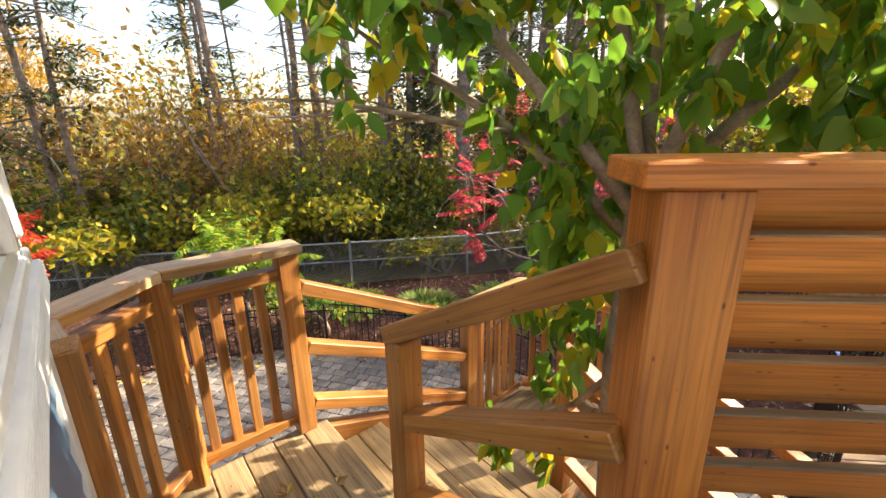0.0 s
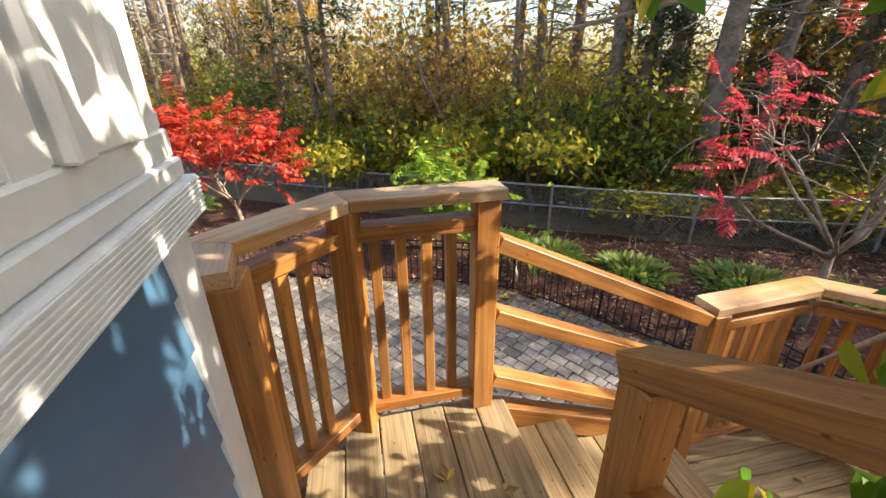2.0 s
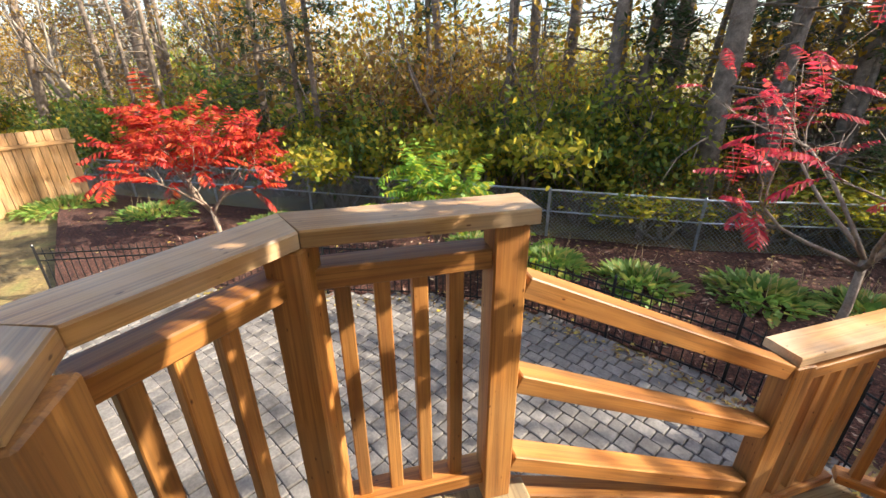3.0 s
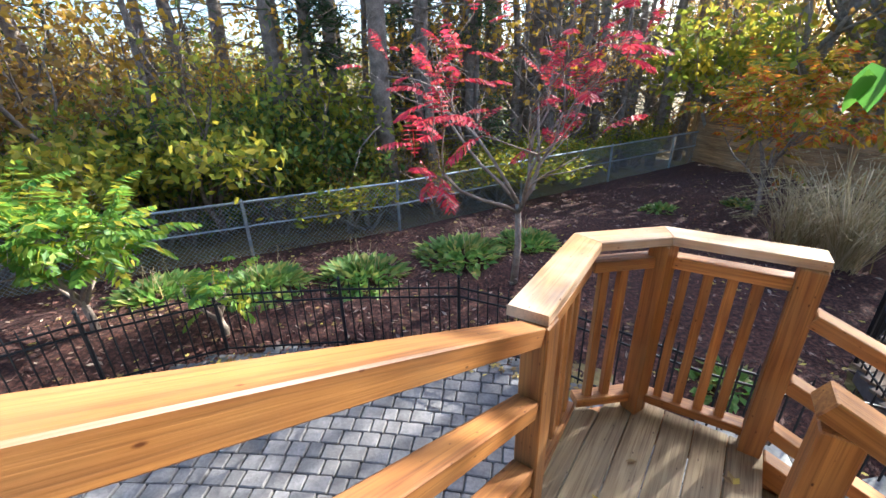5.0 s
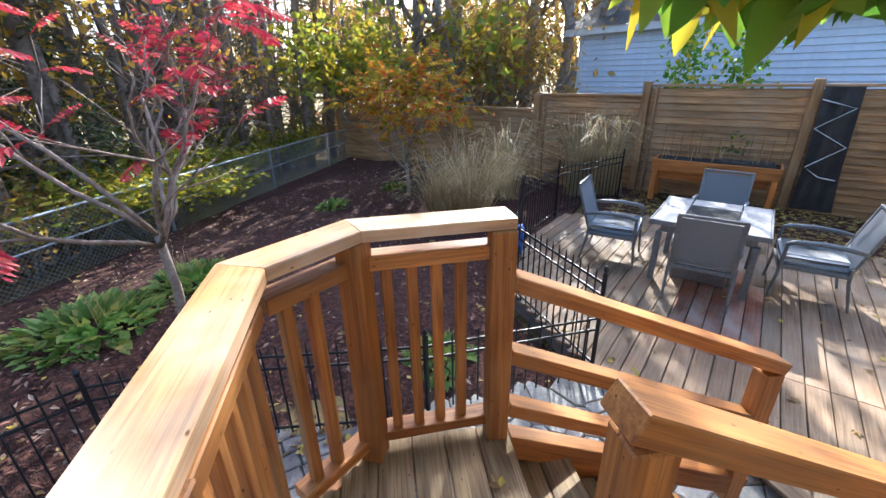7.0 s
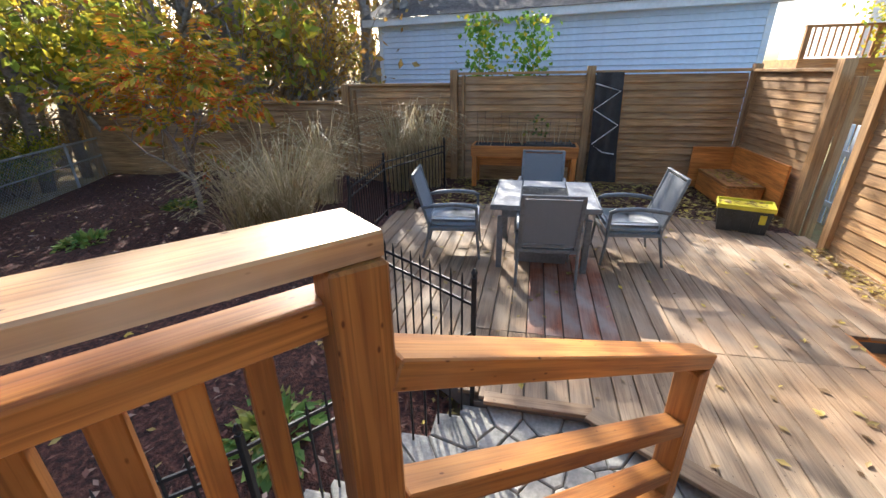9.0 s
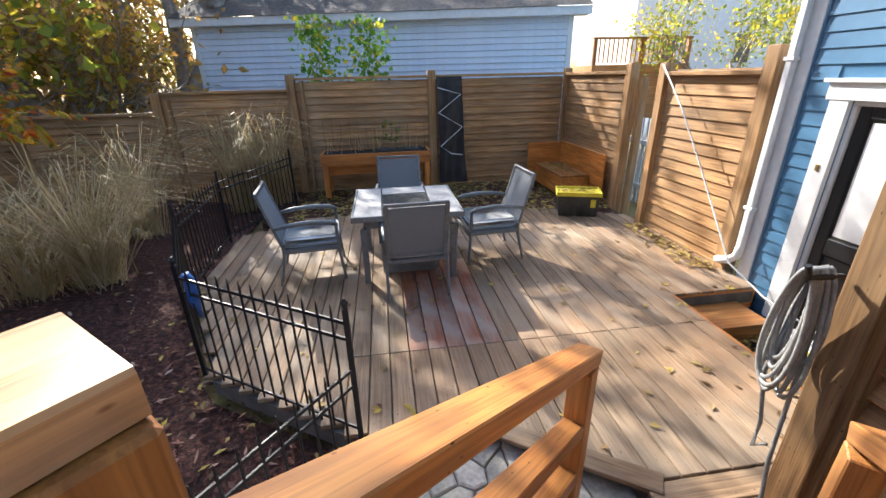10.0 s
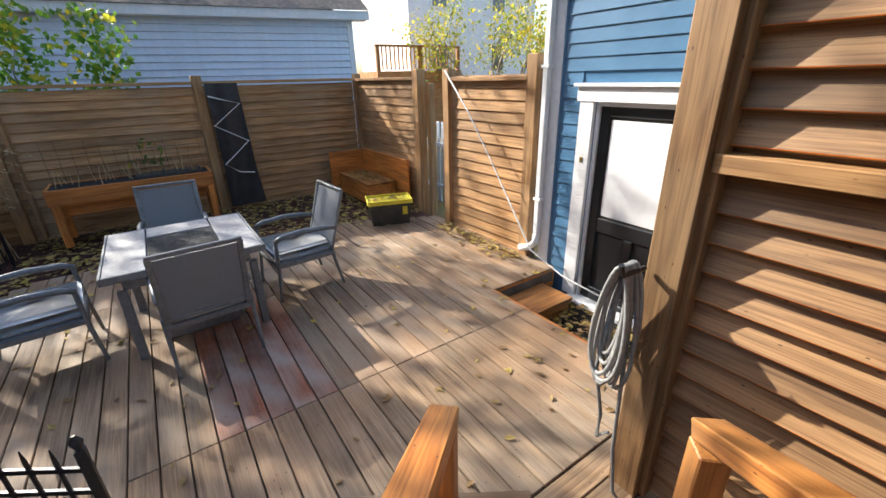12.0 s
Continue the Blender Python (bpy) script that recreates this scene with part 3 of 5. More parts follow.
door = thing("door_1", (0, 0, 0), "black basement door with a white-blinded window, in a white casing", "door", "", "structure")
YD = YN - 0.03
part("casing", MB().box(pose(4.02, YN + 0.012, -0.62), 0.15, 0.04, 2.05).box(pose(2.93, YN + 0.012, -0.62), 0.15, 0.04, 2.05).box(pose(3.475, YN + 0.016, 0.36), 1.30, 0.05, 0.13).box(pose(3.475, YN + 0.03, 0.435), 1.36, 0.08, 0.03), WHITE, door)
part("jamb", MB().box(pose(3.925, YD - 0.03, -0.68), 0.035, 0.1, 1.92).box(pose(3.025, YD - 0.03, -0.68), 0.035, 0.1, 1.92).box(pose(3.475, YD - 0.03, 0.275), 0.93, 0.1, 0.035), WHITE, door)
leaf_mb = MB()
for x0, x1, z0, z1 in ((3.045, 3.135, -1.64, 0.255), (3.815, 3.905, -1.64, 0.255), (3.136, 3.814, 0.17, 0.255), (3.136, 3.814, -0.90, -0.76), (3.136, 3.814, -1.64, -1.50), (3.43, 3.52, -1.5, -0.9)):
    leaf_mb.box(pose((x0 + x1) / 2, YD - 0.03, (z0 + z1) / 2), x1 - x0, 0.05, z1 - z0, 0.006)
part("leaf", leaf_mb, DOORBLACK, door)
part("panel", MB().box(pose(3.285, YD - 0.04, -1.2), 0.28, 0.02, 0.58, 0.01).box(pose(3.665, YD - 0.04, -1.2), 0.28, 0.02, 0.58, 0.01), DOORBLACK, door)
part("pane", MB().box(pose(3.475, YD - 0.035, -0.295), 0.68, 0.012, 0.93, 0), GLASS, door).visible_shadow = False
part("blind", MB().box(pose(3.475, YD - 0.022, -0.295), 0.64, 0.006, 0.88, 0.002), BLIND, door, "closed white blind")
part("handle", MB().tube([(3.12, YD + 0.005, -0.86), (3.12, YD + 0.045, -0.86), (3.22, YD + 0.05, -0.86)], 0.012, 8), BRASS, door)
part("threshold", MB().box(pose(3.475, YN + 0.02, -1.665), 1.05, 0.14, 0.05), WHITE, door)
part("peephole_plate", MB().box(pose(4.02, YN + 0.036, -0.22), 0.03, 0.012, 0.05, 0.004), BRASS, door, "small brass bell plate")

spout = thing("downspout", (0, 0, 0), "white metal downspout on the house corner, elbow at the bottom", "downspout")
part("pipe", MB().box(pose(XE + 0.02, YN + 0.065, 2.1), 0.075, 0.06, 6.5, 0.012), WHITE, spout)
part("elbow", MB().tube([(XE + 0.02, YN + 0.065, -1.1), (XE + 0.03, YN + 0.07, -1.2), (XE + 0.09, YN + 0.10, -1.27), (XE + 0.2, YN + 0.13, -1.30)], 0.04, 8), WHITE, spout, "", True)
for zz in (0.6, -0.7):
    part("strap", MB().box(pose(XE + 0.02, YN + 0.068, zz), 0.1, 0.07, 0.03, 0.003), WHITE, spout)

# ---- stairs, landings and their rails ----
W4 = 0.092


def railing(name, label, cap, posts, z, rails=True, group="stair railings"):
    """Guard of an octagonal landing: cap, under-rail, bottom rail, balusters."""
    t = thing(name, (*cap[0], z), label, "railing", group)
    o = Vector((*cap[0], z))
    loc = [(p[0] - o.x, p[1] - o.y) for p in cap]
    mitred("cap", loc, 0.142, 0.04, 1.02, CAPWOOD, t, "weathered flat cap board")
    for x, y, rz, w in posts:
        post("post", x - o.x, y - o.y, 0.0, 0.978, w, CEDAR, t, rz)
    for (x0, y0), (x1, y1) in zip(loc, loc[1:]):
        d = Vector((x1 - x0, y1 - y0, 0))
        ln = d.length
        d.normalize()
        if ln < 0.3:
            continue
        a, b = Vector((x0, y0, 0)) + d * 0.03, Vector((x1, y1, 0)) - d * 0.03
        beam("under_rail", a + Vector((0, 0, 0.885)), b + Vector((0, 0, 0.885)), 0.085, 0.055, CEDAR, t)
        beam("bottom_rail", a + Vector((0, 0, 0.085)), b + Vector((0, 0, 0.085)), 0.085, 0.05, CEDAR, t)
        n = max(2, round(ln / 0.125))
        me = MB().box(Matrix(), 0.04, 0.04, 0.75, 0.003).mesh("baluster", CEDAR[2])
        for i in range(n):
            p = a.lerp(b, (i + 0.75) / (n + 0.5))
            if min(math.hypot(p.x - (q[0] - o.x), p.y - (q[1] - o.y)) for q in posts) < 0.085:
                continue
            share("baluster", me, t, Matrix.Translation((p.x, p.y, 0.482)) @ pose(0, 0, 0, 0, 0, math.degrees(math.atan2(d.y, d.x))))
    return t


railing("landing_railing", "cedar guard railing around the upper landing, cap weathered pale", [(-0.61, 2.145), (-1.02, 1.72), (-1.02, 1.25), (-0.85, 1.13)],
        [(-0.645, 2.085, 45, W4), (-0.995, 1.70, 22, W4), (-0.89, 1.19, 45, 0.13)], L1)
railing("landing_railing", "cedar guard railing around the lower landing, cap weathered pale", [(0.155, 2.925), (0.625, 3.455), (1.02, 3.45), (1.445, 3.075)],
        [(0.205, 2.93, 45, W4), (0.99, 3.425, 22, W4), (1.385, 3.075, 45, W4)], L2)


def flight_rails(name, label, p, q, ps, qs, low, high):
    """Sloping rails between two posts; low and high give which end posts to build."""
    t = thing(name, (*p, 0), label, "handrail", "stair railings")
    for i, (z0, z1) in enumerate(zip(ps, qs)):
        over = Vector((q[0] - p[0], q[1] - p[1], z1 - z0)).normalized() * (0.06 if i == 0 and low else 0.0)
        start = Vector((0, 0, z0)) - (over if low and abs(low[0][0] - p[0]) < 0.01 else over * 0)
        beam("top_rail" if i == 0 else "rail", start, (q[0] - p[0], q[1] - p[1], z1), 0.098 if over.length else 0.084, 0.064 if i < 3 else 0.12, CEDAR, t)
    for x, y, z0, z1 in low + high:
        post("post", x - p[0], y - p[1], z0, z1, W4, CEDAR, t, 45)
    return t


n1, n2 = (0.02, 1.52), (0.80, 2.455)
flight_rails("stair_rail", "cedar rails sloping beside the first flight of steps", (-0.61, 2.115), (0.16, 2.89), [0.80, 0.475, 0.143, -0.067], [0.285, -0.012, -0.33, -0.465], [], [])
flight_rails("stair_rail", "cedar rails sloping down to a post on the lower deck", (1.415, 3.045), (2.40, 2.10), [0.098, -0.237, -0.512, -0.722], [-0.50, -0.85, -1.12, -1.30], [(2.365, 2.135, DK, -0.53)], [])
flight_rails("stair_rail", "short cedar rails climbing from a newel to the screen post", n1, (0.56, 0.985), [0.89, 0.545, 0.20], [1.315, 0.95, 0.58], [(*n1, L1, 0.862)], [])
flight_rails("stair_rail", "cedar rails on the inner side of the lower steps", n2, (1.86, 1.50), [0.265, -0.09, -0.44], [-0.475, -0.84, -1.15], [(*n2, L2, 0.225), (1.83, 1.53, DK, -0.51)], [])

# floors of the landings, board by board


def plank(parent, a, b, z, w=0.14, th=0.03, mats=DECK):
    """A floor board from plan point a to b, its top at z."""
    d = Vector((b[0] - a[0], b[1] - a[1], 0))
    ob = new("plank", MB().box(Matrix(), d.length, w, th, 0.004).mesh("plank", mats[0]))
    ob.parent = parent
    ob.matrix_local = pose((a[0] + b[0]) / 2, (a[1] + b[1]) / 2, z - th / 2 + rng.uniform(-0.0012, 0.0012), 0, 0, math.degrees(math.atan2(d.y, d.x)))
    return ob


fl = thing("floor_upper_landing", (0, 0, 0), "grey-brown weathered deck boards of the upper landing", "landing", "", "structure")
k = 0
while True:
    a = 1.06 - 0.145 * k
    k += 1
    if a < 0.24:
        break
    b0 = -1.94 if a > 0.49 else -(1.46 + a)
    if b0 < -1.1:
        plank(fl, ab(a, b0), ab(a, -1.0), L1, mats=TREATED)
low = thing("floor_lower_landing", (0, 0, 0), "grey-brown weathered deck boards of the lower landing", "landing", "", "structure")
for k in range(6):
    b = -1.205 - 0.145 * k
    a1 = 3.2 if b > -1.7 else 3.2 - (-1.7 - b) * 0.95
    plank(low, ab(2.13, b), ab(a1, b), L2, mats=TREATED)
fascia = thing("trim_fascia", (0, 0, 0), "cedar fascia boards under the stair landings", "fascia", "", "structure")
mitred("fascia", [ab(1.12, -1.93), (-0.63, 2.155), (-1.03, 1.735), (-1.03, 1.24), (-0.87, 1.13)], 0.04, 0.2, L1 - 0.032, CEDAR, fascia)
mitred("fascia", [ab(2.16, -1.95), (0.625, 3.47), (1.03, 3.465), (1.47, 3.06)], 0.04, 0.2, L2 - 0.032, CEDAR, fascia)
mitred("fascia", [ab(1.115, -1.92), ab(1.115, -1.02)], 0.036, 0.165, L1 - 0.032, DECK, fascia)
st = thing("stairs_first_flight", (0, 0, 0), "weathered wooden steps between the two landings", "steps", "", "structure")
for i in range(1, 4):
    z = L2 / 4 * i
    a0 = 1.12 + 0.335 * (i - 1)
    for j in range(2):
        plank(st, ab(a0 + 0.075 + 0.165 * j + 0.01, -1.93), ab(a0 + 0.085 + 0.165 * j, -1.03), z, 0.16, 0.036, TREATED)
    mitred("riser", [ab(a0 + 0.335, -1.92), ab(a0 + 0.335, -1.04)], 0.025, 0.128, z - 0.038, DECK, st)
for b in (-1.95, -1.02):
    beam("stringer", (*ab(1.12, b), -0.2), (*ab(2.16, b), -0.80), 0.038, 0.24, CEDAR, st)
st = thing("stairs_second_flight", (0, 0, 0), "weathered wooden steps down to the lower deck", "steps", "", "structure")
for i in range(1, 4):
    z = L2 + (DK - L2) / 4 * i
    b0 = -1.13 + 0.3 * (i - 1)
    for j in range(2):
        plank(st, ab(2.33, b0 + 0.07 + 0.15 * j), ab(3.14, b0 + 0.07 + 0.15 * j), z, 0.146, 0.036, TREATED)
    mitred("riser", [ab(2.34, b0 - 0.02), ab(3.12, b0 - 0.02)], 0.025, 0.144, z + 0.144, DECK, st)
mitred("riser", [ab(2.34, -0.245), ab(3.12, -0.245)], 0.025, 0.144, DK + 0.146, DECK, st)
for a in (2.31, 3.165):
    beam("stringer", (*ab(a, -1.13), -0.83), (*ab(a, -0.2), -1.44), 0.038, 0.24, CEDAR, st)
legs = thing("stair_posts", (0, 0, 0), "cedar posts holding the landings up", "posts", "", "structure")
for x, y, z1 in ((-0.645, 2.085, -0.04), (-0.99, 1.7, -0.04), (0.205, 2.93, -0.71), (0.99, 3.42, -0.71), (1.385, 3.075, -0.71), (n1[0], n1[1], -0.04), (n2[0], n2[1], -0.71), (-0.88, 1.2, -0.04)):
    post("post", x, y, GR - 0.1, z1, W4, CEDAR, legs, 45)

# upper deck by the house, with two steps down to the landing
up = thing("floor_upper_deck", (0, 0, 0), "weathered boards of the upper deck by the house", "deck", "", "structure")
for k in range(10):
    y = 0.865 - 0.145 * k
    plank(up, (max(BAY[0] + (BAY[1] - y) * 1.09 + 0.06, y - 0.42), y), (2.27, y), 0.43)
for i, z in ((1, 0.29), (2, 0.145)):
    for j in range(2):
        b = -0.49 - 0.27 * (i - 1) - 0.07 - 0.135 * j
        plank(up, ab(0.25, b), ab(1.03, b), z, 0.132, 0.036, TREATED)
for b, z in ((-0.505, 0.4), (-0.775, 0.25), (-1.045, 0.105)):
    mitred("riser", [ab(0.25, b), ab(1.03, b)], 0.02, 0.105, z, DECK, up)

# louvred privacy screen
scr = thing("privacy_screen", (0, 0, 0), "tall louvred cedar privacy screen between stout posts", "privacy screen")
YS = 1.02
post("post", 0.625, YS, GR, 1.44, 0.14, REDCEDAR_BOUNCE, scr, 0, None, "red-stained cedar post with knots")
post("post", 2.245, YS + 0.06, DK, 2.0, 0.14, SLAT, scr)
post("post", 2.17, YS + 0.06, DK, 2.0, 0.05, SLAT, scr, 0, 0.07)
beam("cap", (0.515, YS, 1.462), (2.17, YS, 1.462), 0.19, 0.042, REDCEDAR_BOUNCE, scr)
beam("beam", (0.67, YS + 0.05, 0.235), (2.165, YS + 0.05, 0.235), 0.12, 0.065, FENCE, scr)
# Undersides take the redder, brighter wood, imitating sun bounced up between slats.
slat = MB().box(Matrix(), 1.50, 0.138, 0.02, 0.003).mesh("slat", SLAT[0], False, REDCEDAR_BOUNCE[0])
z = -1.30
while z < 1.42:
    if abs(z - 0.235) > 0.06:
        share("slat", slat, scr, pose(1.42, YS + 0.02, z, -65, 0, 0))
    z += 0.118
beam("batten", (0.67, YS + 0.0, 0.29), (2.165, YS + 0.0, 0.29), 0.03, 0.12, SLAT, scr)
post("post", 0.70, YS + 0.05, DK, 1.42, 0.05, FENCE, scr, 0, 0.07)

# ---- lower deck ----
DECKPOLY = [(2.47, 0.29), (4.2, 0.29), (4.2, -0.58), (6.5, -0.60), (7.0, 0.4), (7.2, 1.2), (7.3, 4.0), (6.6, 4.88), (5.1, 4.78), (3.72, 4.18), (2.98, 3.08), (2.96, 2.35), (2.47, 1.62)]
lower = thing("floor_deck", (0, 0, 0), "grey-brown weathered deck with worn red paint and fallen leaves", "deck", "", "structure")
# Solid dark slab that paints the shade seen between the boards.
solid("floor_deck_base", fan(DECKPOLY, DK - 0.045, 0.12), DIMNESS, "dark slab under the deck boards, shade put into its colour", "deck framing")


def cuts(y):
    xs = sorted(x0 + (y - y0) / (y1 - y0) * (x1 - x0) for (x0, y0), (x1, y1) in zip(DECKPOLY, DECKPOLY[1:] + DECKPOLY[:1]) if (y0 > y) != (y1 > y))
    return [(xs[i], xs[i + 1]) for i in range(0, len(xs) - 1, 2)]


row = 0
y = -0.53
while y < 4.85:
    for x0, x1 in cuts(y):
        joint = 3.76 if y < 3.2 else 9
        joints = [x for x in (joint, 6.1 if row % 2 else 5.4) if x0 + 0.3 < x < x1 - 0.3]
        marks = [x0, *joints, x1]
        for m0, m1 in zip(marks, marks[1:]):
            plank(lower, (m0 + 0.0015, y), (m1 - 0.0015, y), DK, 0.1385, 0.03, PATCH if m0 == 3.76 and 2.05 < y < 2.75 and m1 > 4 else DECK)
    row += 1
    y += 0.1465
plank(lower, (2.985, 3.02), (2.985, 2.34), DK + 0.004, 0.10)
plank(lower, (2.97, 2.36), (2.44, 1.57), DK + 0.0045, 0.13)
side = thing("floor_deck_platform", (0, 0, 0), "weathered boards beside the foot of the steps", "deck", "", "structure")
for k in range(4):
    plank(side, (2.39 - 0.147 * k, 0.3), (2.39 - 0.147 * k, 1.66 - 0.147 * k * 0.4), DK - 0.004)
edge = thing("trim_deck_edge", (0, 0, 0), "orange-brown fascia board around the deck's step well", "fascia", "", "structure")
mitred("fascia", [(2.3, 0.27), (4.22, 0.27), (4.22, -0.6)], 0.036, 0.22, DK - 0.004, PLANTER, edge)
stepbox = thing("well_step", (3.98, -0.1, DK - 0.30), "short cedar box step below the deck edge", "step")
part("tread", MB().box(pose(0, -0.05, 0.16), 0.40, 0.5, 0.035).box(pose(0, -0.05, 0.07), 0.36, 0.46, 0.14), CEDAR[1], stepbox)
well = MB().box(pose(3.3, -0.18, -1.73), 2.6, 1.0, 0.08)
solid("ground_step_well", well, SOIL, "dark soil covered in leaves in the step well", "soil")

# flagstones beside the steps
flag = solid("pavement_flagstones", fan([(1.9, 3.9), (3.0, 3.08), (2.96, 2.3), (2.45, 1.7), (1.9, 2.1), (1.2, 3.2)], DK - 0.10, 0.14), SAND, "irregular grey flagstones beside the deck", "flagstones")
FP = [(1.9, 3.85), (2.97, 3.05), (2.93, 2.35), (2.45, 1.75), (1.95, 2.1), (1.3, 3.2)]
seeds = []
for x in np.arange(1.3, 3.05, 0.155):
    for y in np.arange(1.7, 3.95, 0.15):
        p = (float(x) + rng.uniform(-0.055, 0.055), float(y) + rng.uniform(-0.055, 0.055) + (0.075 if int(round(x / 0.155)) % 2 else 0))
        if inside(*p, FP):
            seeds.append(p)


def stone_outline(c, gap):
    """The ground nearer to c than to any other stone's middle, less half a joint."""
    ring = [(-0.17, -0.17), (0.17, -0.17), (0.17, 0.17), (-0.17, 0.17)]
    for q in seeds:
        dx, dy = q[0] - c[0], q[1] - c[1]
        ln = math.hypot(dx, dy)
        if 0.001 < ln < 0.5:
            lim = ln / 2 - gap
            cut_ring = []
            for (x0, y0), (x1, y1) in zip(ring, ring[1:] + ring[:1]):
                e0, e1 = (x0 * dx + y0 * dy) / ln - lim, (x1 * dx + y1 * dy) / ln - lim
                if e0 <= 0:
                    cut_ring.append((x0, y0))
                if (e0 < 0) != (e1 < 0):
                    k = e0 / (e0 - e1)
                    cut_ring.append((x0 + (x1 - x0) * k, y0 + (y1 - y0) * k))
            ring = cut_ring
    return ring


for c in seeds:
    ring = stone_outline(c, 0.0045)
    n = len(ring)
    mb = MB().add([(x * k, y * k, z) for z, k in ((-0.03, 1.0), (0.014, 1.0), (0.022, 0.9)) for x, y in ring],
                  [tuple(range(2 * n, 3 * n)), *[(j * n + i, j * n + (i + 1) % n, (j + 1) * n + (i + 1) % n, (j + 1) * n + i) for j in range(2) for i in range(n)]])
    ob = part("flagstone", mb, FLAG, flag)
    ob.matrix_local = pose(*c, DK - 0.10 + rng.uniform(-0.005, 0.005), rng.uniform(-1, 1), rng.uniform(-1, 1))

# ---- board fences ----


def louvre_panel(parent, a, b, z0, z1, tilt, mats=FENCE, step=0.122):
    m, ln = span((*a, 0), (*b, 0))
    me = MB().box(Matrix(), ln, 0.138, 0.018, 0.003).mesh("slat", mats[0])
    z = z0 + 0.06
    while z < z1 - 0.03:
        share("slat", me, parent, m @ Matrix.Translation((0, 0, z)) @ pose(0, 0, 0, tilt, 0, 0))
        z += step
    beam("top_rail", (*a, z1), (*b, z1), 0.13, 0.045, mats, parent)
    beam("bottom_rail", (*a, z0), (*b, z0), 0.06, 0.09, mats, parent)


ef = thing("board_fence", (0, 0, 0), "brown horizontal board fence with stout posts, behind the deck", "fence")
XF = 9.22
for (ya, za), (yb, zb) in zip([(-0.68, 0.6), (1.9, 0.6), (4.37, 0.6), (6.6, 0.34), (8.9, 0.1), (11.2, -0.1)], [(1.9, 0.6), (4.37, 0.6), (6.6, 0.42), (8.9, 0.1), (11.2, -0.1), (13.4, -0.1)]):
    zt = min(za, zb) - 0.07
    louvre_panel(ef, (XF, ya + 0.06), (XF, yb - 0.06), -1.6, zt, -76)
for y_, zt in ((1.9, 0.63), (4.37, 0.6), (6.6, 0.36), (8.9, 0.12), (11.2, 0.0), (13.4, 0.0)):
    post("post", XF - 0.02, y_, -1.75, zt, 0.14, FENCE, ef)
    post("batten", XF - 0.06, y_ - 0.19, -1.6, zt - 0.1, 0.22, FENCE, ef, 0, 0.04) if y_ in (4.37, 6.6) else None
sf = thing("board_fence", (0, 0, 0), "sunlit louvred board fence panel by the gate gap", "fence")
louvre_panel(sf, (XF - 0.1, -0.70), (7.12, -0.72), -1.45, 0.52, 82)
post("post", XF - 0.03, -0.7, -1.75, 0.62, 0.12, FENCE, sf)
post("post", 7.05, -0.72, -1.75, 0.64, 0.14, FENCE, sf)
post("post", 6.86, -0.80, -1.75, 0.45, 0.09, FENCE, sf)
pf = thing("board_fence", (0, 0, 0), "sunlit louvred board fence panel beside the house corner", "fence")
louvre_panel(pf, (6.02, -0.58), (4.72, -0.62), -1.42, 0.50, 82)
post("post", 6.08, -0.57, -1.75, 0.62, 0.12, FENCE, pf)
post("post", 4.66, -0.63, -1.75, 0.72, 0.14, FENCE, pf)

# ---- wire and iron fences ----
link = thing("chain_link_fence", (0, 0, 0), "galvanised chain-link fence along the edge of the woods", "fence")
mesh_mb = MB()
for i, ((x0, y0), (x1, y1)) in enumerate(zip(LINK, LINK[1:])):
    a, b = Vector((x0, y0, 0)), Vector((x1, y1, 0))
    ln = (b - a).length
    d = (b - a) / ln
    part("top_rail", MB().tube([a + Vector((0, 0, -0.79)), b + Vector((0, 0, -0.79))], 0.021, 8), ZINC, link)
    part("mid_rail", MB().tube([a + Vector((0, 0, -1.20)), b + Vector((0, 0, -1.20))], 0.015, 8), ZINC, link)
    n = max(1, round(ln / 2.9))
    for k in range(n):
        p = a.lerp(b, k / n)
        part("post", MB().tube([(p.x, p.y, -2.2), (p.x, p.y, -0.76), (p.x, p.y, -0.74)], [0.028, 0.028, 0.012], 8), ZINC, link)
    s = -1.25
    while s < ln:
        for sg in (1, -1):
            u0, u1 = (s, s + 1.25) if sg > 0 else (s + 1.25, s)
            z0, z1 = -2.04, -0.79
            c0, c1 = max(0, min(ln, u0)), max(0, min(ln, u1))
            if abs(c0 - c1) > 0.02:
                f0, f1 = (c0 - u0) / (u1 - u0), (c1 - u0) / (u1 - u0)
                mesh_mb.tube([a + d * c0 + Vector((0, 0, z0 + (z1 - z0) * f0)), a + d * c1 + Vector((0, 0, z0 + (z1 - z0) * f1))], 0.0034, 3)
        s += 0.075
tagged(part("wire_mesh", mesh_mb, ZINC, link, "woven diamond wire mesh"), kind="stuff")


